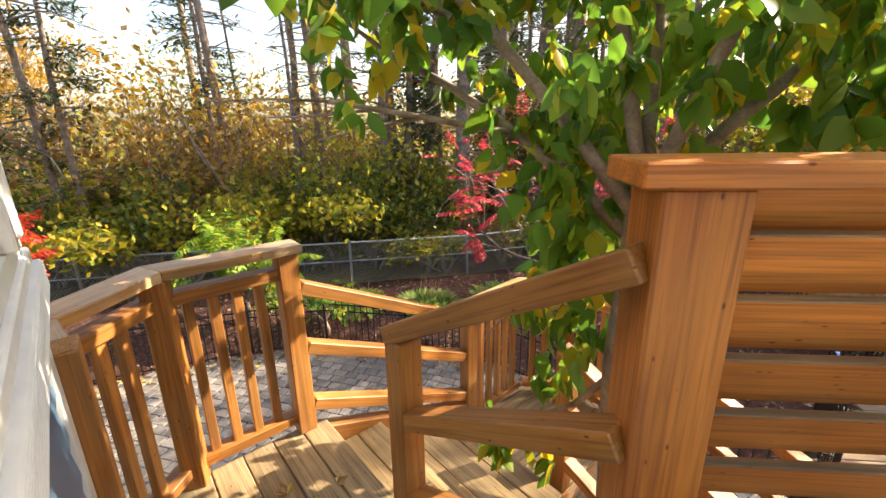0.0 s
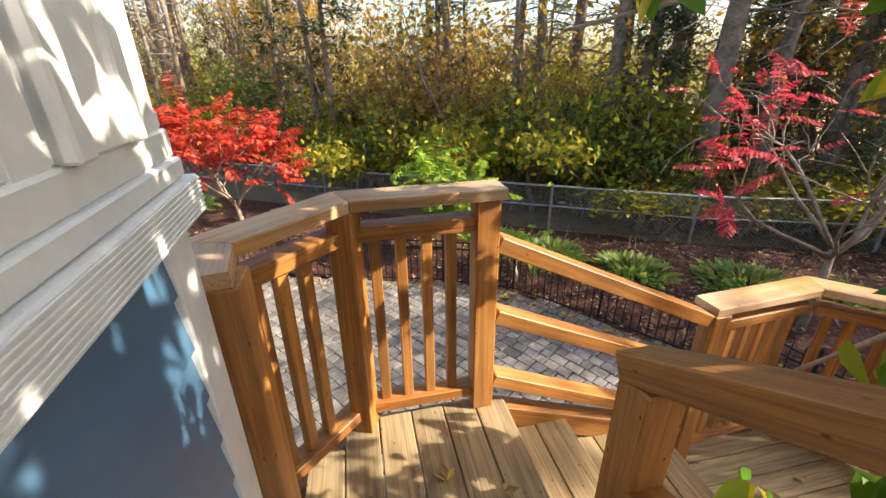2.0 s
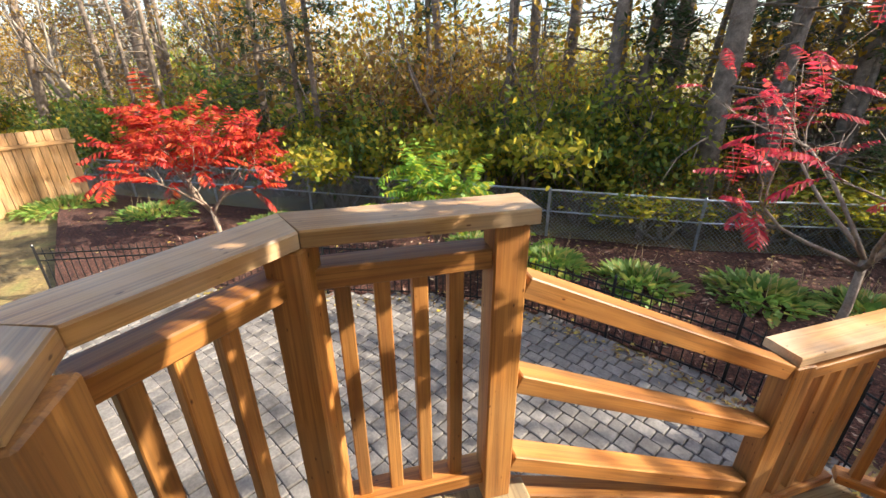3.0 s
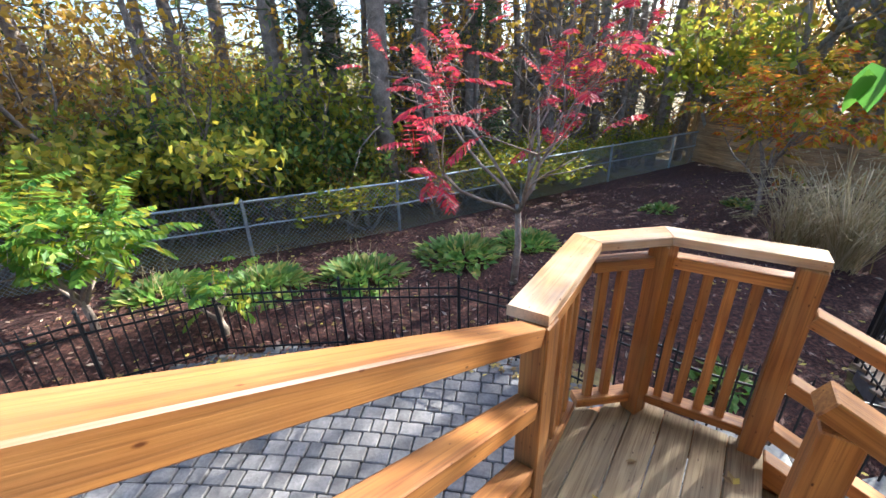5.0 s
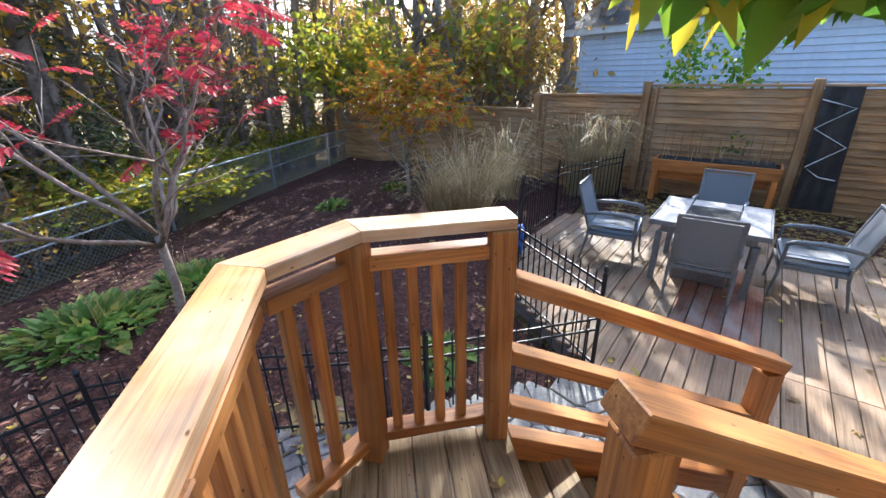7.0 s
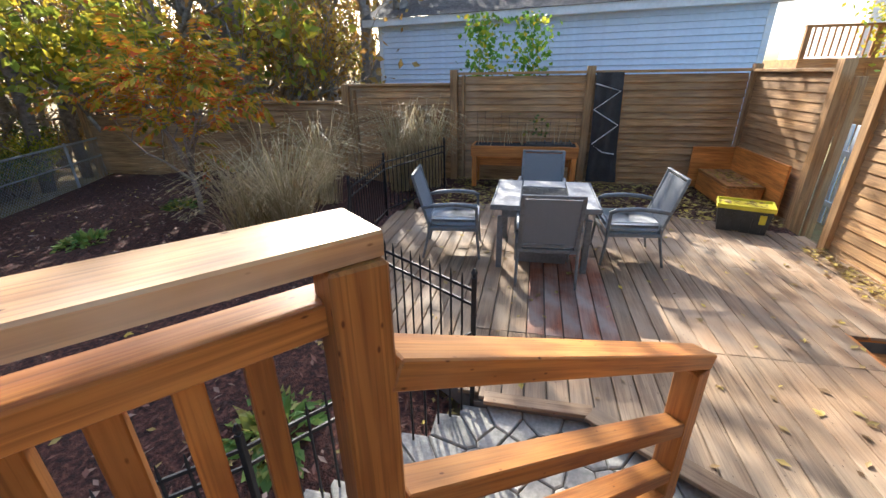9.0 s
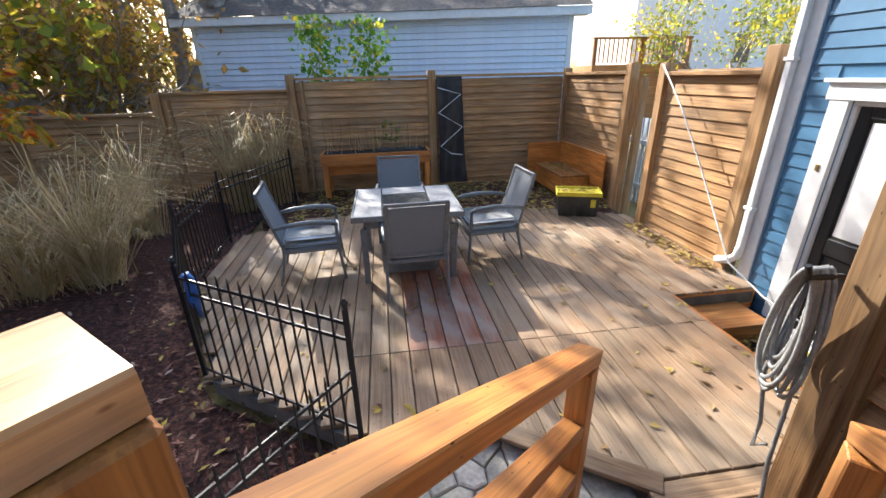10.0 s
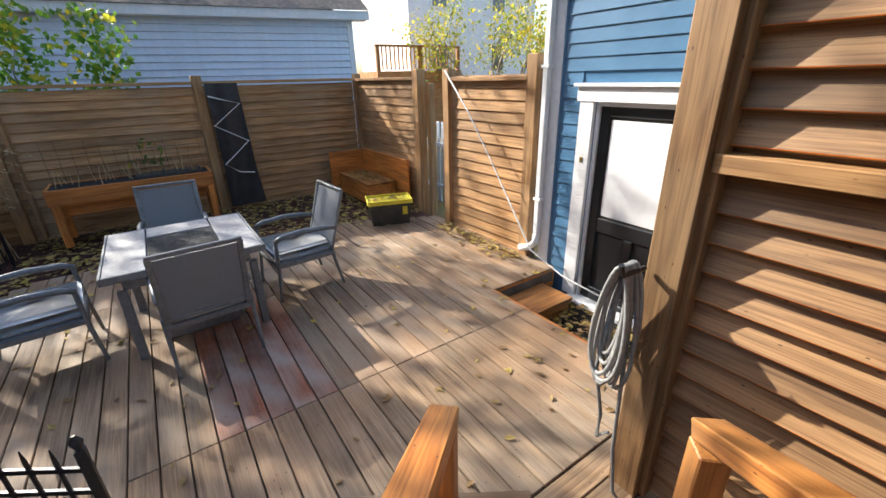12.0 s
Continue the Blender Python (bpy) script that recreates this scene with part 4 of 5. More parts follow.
def iron_fence(label, pts, z0, z1, every=0.098):
    t = thing("iron_fence", (*pts[0], z0), label, "fence", "low iron fences")
    h = z1 - z0
    picket = MB().tube([(0, 0, 0.03), (0, 0, h - 0.03), (0, 0, h + 0.02)], [0.0075, 0.0075, 0.002], 5).mesh("picket", IRON)
    pole = MB().box(pose(0, 0, h / 2), 0.03, 0.03, h + 0.04, 0.003).tube([(0, 0, h + 0.02), (0, 0, h + 0.05), (0, 0, h + 0.075)], [0.012, 0.02, 0.006], 6).mesh("post", IRON)
    for i, (p, q) in enumerate(zip(pts, pts[1:])):
        a, b = Vector((p[0] - pts[0][0], p[1] - pts[0][1], 0)), Vector((q[0] - pts[0][0], q[1] - pts[0][1], 0))
        for zz in (0.08, h - 0.17, h - 0.07):
            m, ln = span(a + Vector((0, 0, zz)), b + Vector((0, 0, zz)))
            ob = part("rail", MB().box(Matrix(), ln, 0.014, 0.02, 0.002), IRON, t)
            ob.matrix_local = m
        share("post", pole, t, Matrix.Translation(a))
        n = round((b - a).length / every)
        for k in range(1, n):
            share("picket", picket, t, Matrix.Translation(a.lerp(b, k / n)))
    share("post", pole, t, Matrix.Translation(b))
    return t


iron_fence("low black iron picket fence around the cobble patio", RAIL_IRON, GR + 0.03, -0.85)
iron_fence("low black iron picket fence along the deck's edge", DECK_IRON, DK - 0.02, -0.56)
cloth = thing("blue_cloth", (3.72, 4.16, -0.62), "blue cloth tied round the iron gate post", "cloth")
part("wrap", MB().tube([(0, 0, 0.02), (0.01, -0.02, -0.05), (-0.01, -0.02, -0.16), (0.0, -0.03, -0.3)], [0.03, 0.045, 0.035, 0.01], 8), BLUECAP, cloth, "", True)

# ---- garage, white house and far deck beyond the fence ----
gar = thing("garage", (12.07, 2.82, -1.7), "neighbour's garage in pale grey-blue vinyl siding with a shingle roof", "garage", rz=-12)
part("wall", MB().box(pose(2.6, 0, 1.71), 5.0, 8.96, 3.42), GREYSIDE, gar)
lap = MB().add([(0, -4.48, 0), (0, 4.48, 0), (-0.04, -4.48, 0.01), (-0.04, 4.48, 0.01), (-0.004, -4.48, 0.14), (-0.004, 4.48, 0.14)], [(0, 2, 3, 1), (2, 4, 5, 3), (0, 4, 2), (1, 3, 5)]).mesh("plank", GREYSIDE)
for k in range(25):
    share("plank", lap, gar, pose(0.097, 0, 0.05 + 0.135 * k))
for yy in (-4.46, 4.46):
    part("corner_board", MB().box(pose(0.085, yy, 1.71), 0.05, 0.12, 3.42), WHITE, gar)
part("fascia", MB().box(pose(-0.18, 0, 3.50), 0.04, 9.7, 0.17), WHITE, gar)
part("soffit", MB().box(pose(-0.03, 0, 3.42), 0.3, 9.6, 0.02), WHITE, gar)
part("roof", MB().add([(-0.24, -4.85, 3.59), (-0.24, 4.85, 3.59), (2.6, 4.85, 4.87), (2.6, -4.85, 4.87), (5.4, 4.85, 3.59), (5.4, -4.85, 3.59)], [(0, 3, 2, 1), (3, 5, 4, 2), (0, 1, 2, 4, 5, 3)]), SHINGLE, gar)
wh = thing("white_house", (22.0, -14.0, -1.7), "tall white neighbouring house half hidden by a tree", "house")
part("wall", MB().box(pose(3, 0, 4), 6, 9, 8), WHITE, wh)
part("roof", MB().add([(-0.4, -5, 8), (-0.4, 5, 8), (3, 5, 10), (3, -5, 10), (6.4, 5, 8), (6.4, -5, 8)], [(0, 3, 2, 1), (3, 5, 4, 2), (0, 1, 2, 4, 5, 3)]), SHINGLE, wh)
for yy, zz in ((2.6, 3.2), (2.6, 6.3), (-1.5, 3.2), (-1.5, 6.3)):
    wdw = part("window", MB().box(pose(-0.02, yy, zz), 0.06, 1.1, 1.5), WHITE, wh)
    part("pane", MB().box(pose(-0.045, yy, zz), 0.03, 0.9, 1.3), GLASS, wdw)
fd = thing("raised_deck", (18.5, -7.6, -1.7), "golden wooden raised deck with railings in the neighbour's yard", "deck")
part("floor", MB().box(pose(0.6, 0, 2.35), 2.4, 4.2, 0.3), CEDAR[1], fd)
for yy in (-2, 0, 2):
    post("post", -0.5, yy, 0, 3.45, 0.14, CEDAR, fd)
beam("top_rail", (-0.5, -2.1, 3.45), (-0.5, 2.1, 3.45), 0.14, 0.08, CEDAR, fd)
bal = MB().box(Matrix(), 0.05, 0.05, 0.85).mesh("baluster", CEDAR[2])
for k in range(22):
    share("baluster", bal, fd, pose(-0.5, -2 + k * 0.19, 2.98))
part("skirt", MB().box(pose(-0.5, 0, 1.1), 0.06, 4.2, 2.2), CEDAR[1], fd)
lat = thing("lattice_gate", (7.8, -1.6, -1.7), "pale grey-blue picket gate beyond the fence gap", "gate")
for k in range(6):
    part("picket", MB().box(pose(-0.35 + 0.14 * k, 0, 0.75), 0.085, 0.02, 1.5), GREYSIDE, lat)
for zz in (1.1, 0.35):
    part("rail", MB().box(pose(0, 0.02, zz), 0.9, 0.03, 0.08), GREYSIDE, lat)
lf = thing("board_fence", (-13.2, 4.2, -1.8), "brown board fence panel far down the yard", "fence")
for k in range(12):
    part("plank", MB().box(pose(0, -0.9 + 0.16 * k, 0.95), 0.03, 0.15, 1.9), FENCE[2], lf)
part("rail", MB().box(pose(0.04, 0, 1.6), 0.04, 2.0, 0.09), FENCE[1], lf)


# ---- trees ----
def grow(tubes, tips, p, d, ln, r, depth, R, bend=0.25, up=0.0, kids=3, spread=0.7, shrink=0.66, n=5):
    pts, rad = [p.copy()], [r]
    q = p.copy()
    d = d.normalized()
    for i in range(4):
        d = (d + Vector((R.uniform(-bend, bend), R.uniform(-bend, bend), R.uniform(-bend, bend) * 0.6 + up))).normalized()
        q = q + d * ln / 4
        pts.append(q.copy())
        rad.append(r * (1 - 0.5 * (i + 1) / 4))
        if depth <= 1:
            tips.append((q.copy(), d.copy()))
    if depth <= 0:
        tubes.tube(pts[::2], rad[::2], 3)
        return
    tubes.tube(pts, rad, n)
    for k in range(kids):
        j = R.choice((2, 3, 4)) if k else 4
        ax = Vector((R.uniform(-1, 1), R.uniform(-1, 1), R.uniform(-0.5, 0.8)))
        grow(tubes, tips, pts[j], d + ax.normalized() * spread, ln * shrink * R.uniform(0.8, 1.2), rad[j] * 0.75, depth - 1, R, bend, up, kids, spread, shrink, max(3, n - 1))


def rnd_dir(R, up=0.0):
    return Vector((R.gauss(0, 1), R.gauss(0, 1), R.gauss(0, 1) + up)).normalized()


def bushy(name, label, cat, mat, bark, h, wd, leaves, size, seed, stems=3, low=0.15, tight=0.07, keep=1.0):
    """A broadleaf tree or shrub: limbs and clumps of leaves at their tips."""
    R = random.Random(seed)
    tubes, tips, crown = MB(), [], MB()
    for s in range(stems):
        d = Vector((R.uniform(-0.5, 0.5) * wd / h * 1.6, R.uniform(-0.5, 0.5) * wd / h * 1.6, 1))
        grow(tubes, tips, Vector((R.uniform(-0.1, 0.1), R.uniform(-0.1, 0.1), -0.1)), d, h * 0.45, 0.018 * h, 3, R, 0.2, 0.05, 3, 0.75, 0.62)
    tips = R.sample(tips, max(6, int(len(tips) * keep)))
    for q in range(leaves):
        p, d = R.choice(tips)
        c = p + Vector((R.gauss(0, tight), R.gauss(0, tight), R.gauss(0, tight * 0.85))) * h
        if c.z < low * h:
            c.z = low * h + R.random() * 0.3 * h
        s = size * R.uniform(0.6, 1.3)
        crown.leaf(c, rnd_dir(R, -0.3), rnd_dir(R, 0.6), s, s * 0.6)
    t = thing(name, (0, 0, 0), label, cat)
    part("trunk", tubes, bark, t, "", True)
    part("crown", crown, mat, t)
    return t


def conifer(label, h, r, seed, green=900, bare=46, top=0.62):
    R = random.Random(seed)
    tr, br, nd = MB(), MB(), MB()
    lean = Vector((R.uniform(-0.04, 0.04), R.uniform(-0.04, 0.04), 1))
    pts = [lean * (h * i / 7) + Vector((R.uniform(-0.05, 0.05), R.uniform(-0.05, 0.05), -0.2 if i == 0 else 0)) for i in range(8)]
    tr.tube(pts, [r * (1 - 0.85 * i / 7) for i in range(8)], 8)
    for k in range(bare):
        u = 0.12 + 0.86 * k / bare
        p = lean * h * u
        an = R.uniform(0, 6.28)
        ln = (1.0 - u * 0.6) * R.uniform(0.7, 1.7) * h / 10
        d = Vector((math.cos(an), math.sin(an), R.uniform(-0.25, 0.2)))
        e = p + d * ln + Vector((0, 0, -0.12 * ln))
        m = p.lerp(e, 0.5) + Vector((R.uniform(-0.05, 0.05), R.uniform(-0.05, 0.05), 0.06 * ln))
        br.tube([p, m, e], [0.022, 0.014, 0.004], 4)
        for _ in range(3):
            s = p.lerp(e, R.uniform(0.35, 0.95))
            w = s + (d + rnd_dir(R) * 0.8) * ln * 0.3
            br.tube([s, w], [0.008, 0.002], 3)
        if u > top or R.random() < 0.16:
            for _ in range(green // bare * 2):
                c = p.lerp(e, R.uniform(0.15, 1.0)) + rnd_dir(R) * 0.13
                nd.leaf(c, d + rnd_dir(R) * 0.8, Vector((0, 0, 1)) + rnd_dir(R) * 0.5, R.uniform(0.1, 0.24), R.uniform(0.03, 0.06))
    t = thing("conifer", (0, 0, 0), label, "tree", "woodland conifers")
    part("trunk", tr, BARK, t, "", True)
    tagged(part("branchwork", br, BARK, t, "bare grey-brown branches", True), kind="stuff")
    part("needles", nd, L_NEEDLE, t)
    return t


R = random.Random(21)


def wood_at(x, d):
    """A plan point d metres past the wire fence."""
    for (x0, y0), (x1, y1) in zip(LINK, LINK[1:]):
        if x0 <= x <= x1 or (x < x0 and x0 < -15) or (x > x1 and x1 > 10):
            k = (y1 - y0) / (x1 - x0)
            y = y0 + (x - x0) * k + d
            return x, y, gz(x, y)
    return x, 14 + d, gz(x, 14 + d)


def scatter(kinds, places):
    """Stands trees at the places: each kind once as itself, the others as copies."""
    used = set()
    for i, (x, y, z, s) in enumerate(places):
        k = kinds[i % len(kinds)]
        m = pose(x, y, z, R.uniform(-2, 2), R.uniform(-2, 2), R.uniform(0, 360)) @ Matrix.Diagonal((s * R.uniform(0.9, 1.1), s * R.uniform(0.9, 1.1), s, 1))
        if k.name in used:
            copy_thing(k, m)
        else:
            used.add(k.name)
            k.matrix_world = m


con = [conifer("tall thin woodland conifer with bare lower branches", 12, 0.13, 3, 360, 40, 0.6), conifer("tall thin woodland conifer with bare lower branches", 13, 0.15, 4, 300, 36, 0.68),
       conifer("leaning thin woodland conifer, mostly bare", 11, 0.10, 5, 240, 44, 0.75), conifer("dense dark green woodland spruce", 8, 0.10, 6, 1500, 60, 0.2),
       conifer("slender bare woodland trunk among the conifers", 12, 0.075, 8, 200, 28, 0.75)]
places = []
for k in range(118):
    x = R.uniform(-3, 13) if k % 4 else R.uniform(-18, -2)
    d = R.uniform(1.0, 6) if k % 3 else R.uniform(5, 11)
    places.append((*wood_at(x, d), R.uniform(0.75, 1.25)))
scatter(con, places)

shr = [bushy("shrub", "green woodland shrub behind the wire fence", "shrub", L_GREEN, BARK, 3.0, 2.6, 1500, 0.17, 31, 4, 0.05),
       bushy("shrub", "yellow-green autumn shrub behind the wire fence", "shrub", L_LIME, GREYBARK, 2.8, 2.4, 1300, 0.15, 32, 4, 0.05),
       bushy("shrub", "dark green leafy shrub behind the wire fence", "shrub", L_GREEN, BARK, 2.4, 2.6, 1500, 0.19, 33, 5, 0.02),
       bushy("shrub", "rusty brown autumn shrub in the woods", "shrub", L_RUST, GREYBARK, 3.4, 2.6, 900, 0.12, 34, 4, 0.1)]
places = []
for k in range(165):
    x = R.uniform(-22, 13)
    d = R.uniform(0.8, 3.2) if k % 2 == 0 else R.uniform(3, 12)
    if x > -4 and d > 5:
        continue
    s = R.uniform(0.5, 1.05) if d < 3 else R.uniform(0.75, 1.4)
    if x > -4:
        s *= 0.7 if d > 3 else 0.5
    places.append((*wood_at(x, d), s))
scatter(shr, places)
for k in range(34):
    x, y, z = wood_at(R.uniform(-10, -1) if k < 24 else R.uniform(-1, 6), R.uniform(0.7, 3.2))
    tallness = R.uniform(0.75, 1.05) if k < 24 else R.uniform(0.35, 0.55)
    copy_thing(shr[k % 2 if k < 24 else 1], pose(x, y, z, 0, 0, R.uniform(0, 360)) @ Matrix.Diagonal((R.uniform(0.7, 0.95),) * 2 + (tallness, 1)))
for x, y in ((10.6, 11.2), (12.2, 10.2), (13.4, 11.8), (15.2, 10.8), (11.6, 14.0), (17.0, 12.6), (14.2, 14.2), (10.2, 13.4), (18.6, 10.4)):
    copy_thing(shr[1 if x < 12 else 3], pose(x, y, -1.7, 0, 0, R.uniform(0, 360)) @ Matrix.Scale(R.uniform(1.2, 1.6), 4))

# thin saplings whose last golden leaves hang between the trunks
sap = [bushy("autumn_sapling", "thin sapling with sparse golden leaves among the conifers", "tree", L_GOLD, BARK, 5.5, 2.6, 520, 0.15, 45, 2, 0.4),
       bushy("autumn_sapling", "thin sapling with yellow-green leaves among the conifers", "tree", L_LIME, BARK, 4.6, 2.4, 480, 0.15, 46, 2, 0.3)]
scatter(sap, [(*wood_at(R.uniform(-8, 9), R.uniform(1.5, 8)), R.uniform(0.75, 1.2)) for _ in range(34)])

gold = [bushy("autumn_tree", "golden autumn birch with fine pale branches", "tree", L_GOLD, GREYBARK, 7.5, 4, 2400, 0.13, 41, 3, 0.25),
        bushy("autumn_tree", "rust and brown half-bare autumn tree", "tree", L_RUST, GREYBARK, 8, 5, 1500, 0.12, 42, 4, 0.2),
        bushy("autumn_tree", "yellow-green autumn tree in the woods", "tree", L_LIME, BARK, 7, 4.5, 2200, 0.14, 43, 3, 0.15)]
places = [(*wood_at(-11.5, 4.5), 0.95), (*wood_at(-15.5, 5.5), 1.0), (*wood_at(-8.5, 7), 0.9), (*wood_at(-14, 8), 1.1), (*wood_at(-17.5, 3), 1.0), (*wood_at(-4.5, 11), 0.8), (*wood_at(2.4, 5.5), 0.7), (*wood_at(12, 1.5), 0.8),
          (*wood_at(-1, 8), 0.75), (*wood_at(13.5, 3), 0.95), (*wood_at(9.5, 4.0), 0.85), (*wood_at(-19, 6), 1.1), (14.5, 11.5, -1.7, 0.8), (11.5, 12.6, -1.7, 0.75), (13, 10.6, -1.7, 0.7), (12.4, 15, -1.7, 0.9), (15.5, 13, -1.7, 0.85), (14, 17, -1.7, 1.0), (17.5, 11, -1.7, 0.9), (10.6, 16.5, -1.8, 0.9), (19, 14, -1.7, 1.0), (12.2, 9.0, -1.7, 0.55), (20, 10, -1.7, 1.0), (19.2, 1.0, -1.7, 1.3), (20.5, 4.6, -1.7, 1.35), (18.9, -2.4, -1.7, 1.2), (21, 8, -1.7, 1.3), (17, 14, -1.7, 1.0), (-19, 3.5, -1.7, 0.9), (16, 9.5, -1.7, 0.7), (11.8, 9.4, -1.7, 0.6)]
for k in range(18):
    places.append((*wood_at(R.uniform(-36, -6), R.uniform(9, 30)), R.uniform(0.6, 1.05)))
for k in range(26):
    places.append((*wood_at(R.uniform(-30, 40), R.uniform(28, 50)), R.uniform(0.35, 0.6)))
for k in range(16):
    places.append((R.uniform(-30, -17), R.uniform(-2, 9), -1.8, R.uniform(0.5, 0.9)))
scatter(gold, places)

# tall half-bare trees round the neighbour's garage, which dapple the whole yard
tall = [bushy("shade_tree", "tall half-bare olive and brown tree near the garage", "tree", L_OLIVE, GREYBARK, 14, 7, 2200, 0.21, 47, 3, 0.44, 0.019, 0.25),
        bushy("shade_tree", "tall thinly leaved tree behind the garage", "tree", L_OLIVE, GREYBARK, 15, 7.5, 2200, 0.21, 48, 3, 0.44, 0.019, 0.24)]
scatter(tall, [(14.8, 9.6, -1.7, 0.9), (10.8, 9.6, -1.7, 0.86), (10.6, 12.0, -1.7, 0.82), (13.4, 8.7, -1.7, 0.94), (19.8, 8.4, -1.7, 1.0), (19.6, 4.6, -1.7, 0.95), (12.0, 11.0, -1.7, 0.88), (18.2, 12.4, -1.7, 0.95), (22.5, 6.5, -1.7, 1.05), (21.0, 1.0, -1.7, 1.0), (23.0, 11.0, -1.7, 1.05)])
ot = bushy("leafy_tree", "green and yellow tree beside the white house", "tree", L_LIME, GREYBARK, 6.0, 4, 3200, 0.16, 44, 3, 0.35)
ot.matrix_world = pose(16.0, -10.6, -1.7)


def compound(mb, stem, p, d, ln, R, pairs=9, wd=0.035, droop=0.9):
    """A feathery drooping leaf of paired leaflets."""
    q, d = p.copy(), d.normalized()
    pts = [q.copy()]
    for i in range(pairs):
        d = (d + Vector((0, 0, -droop / pairs))).normalized()
        q = q + d * ln / pairs
        pts.append(q.copy())
        s = d.cross(Vector((0, 0, 1)))
        s = s.normalized() if s.length > 0.05 else Vector((1, 0, 0))
        w = ln * 0.34 * math.sin(math.pi * (i + 1.2) / (pairs + 1.4))
        for sg in (1, -1):
            mb.leaf(q, s * sg * 0.8 + d * 0.5 + Vector((0, 0, -0.5)), rnd_dir(R, 1.5), w, wd)
    stem.tube([pts[0], pts[len(pts) // 2], pts[-1]], [0.004, 0.003, 0.001], 3)


def sumac(label, at, h, wide, mat, fronds, seed, stems, lean=(0, 0), ln=0.36, wd=0.03, gnarly=0.45):
    R = random.Random(seed)
    tubes, tips, crown, stem = MB(), [], MB(), MB()
    trunk_top = Vector((lean[0] * 0.3, lean[1] * 0.3, h * 0.3))
    tubes.tube([(0, 0, -0.1), trunk_top * 0.5 + Vector((0.03, 0, 0)), trunk_top], [0.05, 0.042, 0.036], 8)
    for s in range(stems):
        an = 6.283 * s / stems + R.uniform(-0.3, 0.3)
        grow(tubes, tips, trunk_top * R.uniform(0.75, 1.0), Vector((math.cos(an) * wide + lean[0], math.sin(an) * wide + lean[1], 1)), h * 0.36, 0.026, 2, R, gnarly, 0.06, 3, 0.75, 0.66)
    for _ in range(fronds):
        p, d = R.choice(tips)
        compound(crown, stem, p, d + rnd_dir(R) * 0.9 + Vector((0, 0, 0.2)), ln * R.uniform(0.7, 1.2), R, 9, wd)
    t = thing("sumac_tree", at, label, "tree")
    part("trunk", tubes, CHERRYBARK, t, "", True)
    tagged(part("stalkwork", stem, mat, t), kind="stuff")
    part("crown", crown, mat, t)
    return t


sumac("nearly bare sumac with crimson drooping leaves in the mulch bed", (1.31, 6.42, -1.5), 3.6, 0.95, L_CRIMSON, 112, 51, 8, (0.05, 0), 0.34, 0.036)
sumac("bright red sumac in full leaf beside the patio fence", (-7.3, 4.95, -1.62), 2.45, 0.85, L_RED, 230, 52, 8, (-0.35, 0), 0.5, 0.05)
sumac("orange and yellow sumac near the board fence", (6.2, 7.9, -1.6), 2.8, 0.6, L_ORANGE, 210, 53, 7, (-0.05, 0), 0.46, 0.055)
sumac("young bright green sumac just behind the patio fence", (-3.5, 6.2, -1.55), 1.6, 0.75, L_SPRING, 110, 54, 6, (0, 0), 0.48, 0.06)
sumac("small yellowing sumac shoot by the patio fence", (-2.1, 5.95, -1.58), 0.85, 0.6, L_SPRING, 26, 55, 4, (0, 0), 0.36, 0.05)

# fruit tree growing between the two flights of steps
R = random.Random(61)
tb, tips, cr = MB(), [], MB()
root = Vector((0.86, 1.80, GR - 0.05))
fork = Vector((0.86, 1.82, 1.28))
tb.tube([root, Vector((0.89, 1.80, -0.4)), Vector((0.84, 1.82, 0.6)), fork], [0.085, 0.07, 0.062, 0.055], 10)
limbs = [(-0.75, 0.15, 1.0, 1.7), (-0.25, 0.1, 1.0, 1.8), (0.1, 0.3, 1.0, 1.7), (0.35, -0.1, 1.0, 1.7), (0.75, 0.2, 0.8, 1.5), (-0.5, 0.5, 0.55, 1.3), (0.5, 0.6, 0.35, 1.1)]
for lx, ly, lz, ln in limbs:
    grow(tb, tips, fork - Vector((0, 0, R.uniform(0, 0.18))), Vector((lx, ly, lz)), ln, 0.03, 2, R, 0.14, 0.0, 3, 0.6, 0.55, 7)
for pts in ([(0.85, 1.81, 0.9), (0.72, 1.95, 1.0), (0.5, 2.05, 0.85), (0.3, 2.1, 0.55)], [(0.85, 1.81, 0.6), (0.7, 1.9, 0.35), (0.55, 2.0, 0.2), (0.38, 2.1, 0.15)], [(0.86, 1.82, 1.1), (0.9, 2.1, 1.22), (0.95, 2.35, 1.2), (0.98, 2.6, 1.12)]):
    tb.tube(pts, [0.018, 0.014, 0.01, 0.004], 6)
clouds = [((0.95, 1.85, 2.25), (1.35, 1.05, 0.7), 3200), ((0.0, 2.25, 2.2), (0.6, 0.5, 0.30), 620), ((0.68, 1.92, 0.95), (0.30, 0.22, 0.6), 360), ((0.50, 2.0, 0.12), (0.16, 0.12, 0.24), 80),
          ((1.0, 2.3, 1.04), (0.34, 0.28, 0.16), 170), ((1.6, 1.7, 1.8), (0.8, 0.55, 0.45), 620), ((1.7, 1.4, 2.5), (0.7, 0.45, 0.5), 520), ((1.0, 2.4, 1.78), (0.5, 0.3, 0.28), 330), ((0.96, 2.48, 1.03), (0.24, 0.18, 0.12), 110), ((0.55, 2.0, 1.5), (0.36, 0.3, 0.3), 260)]
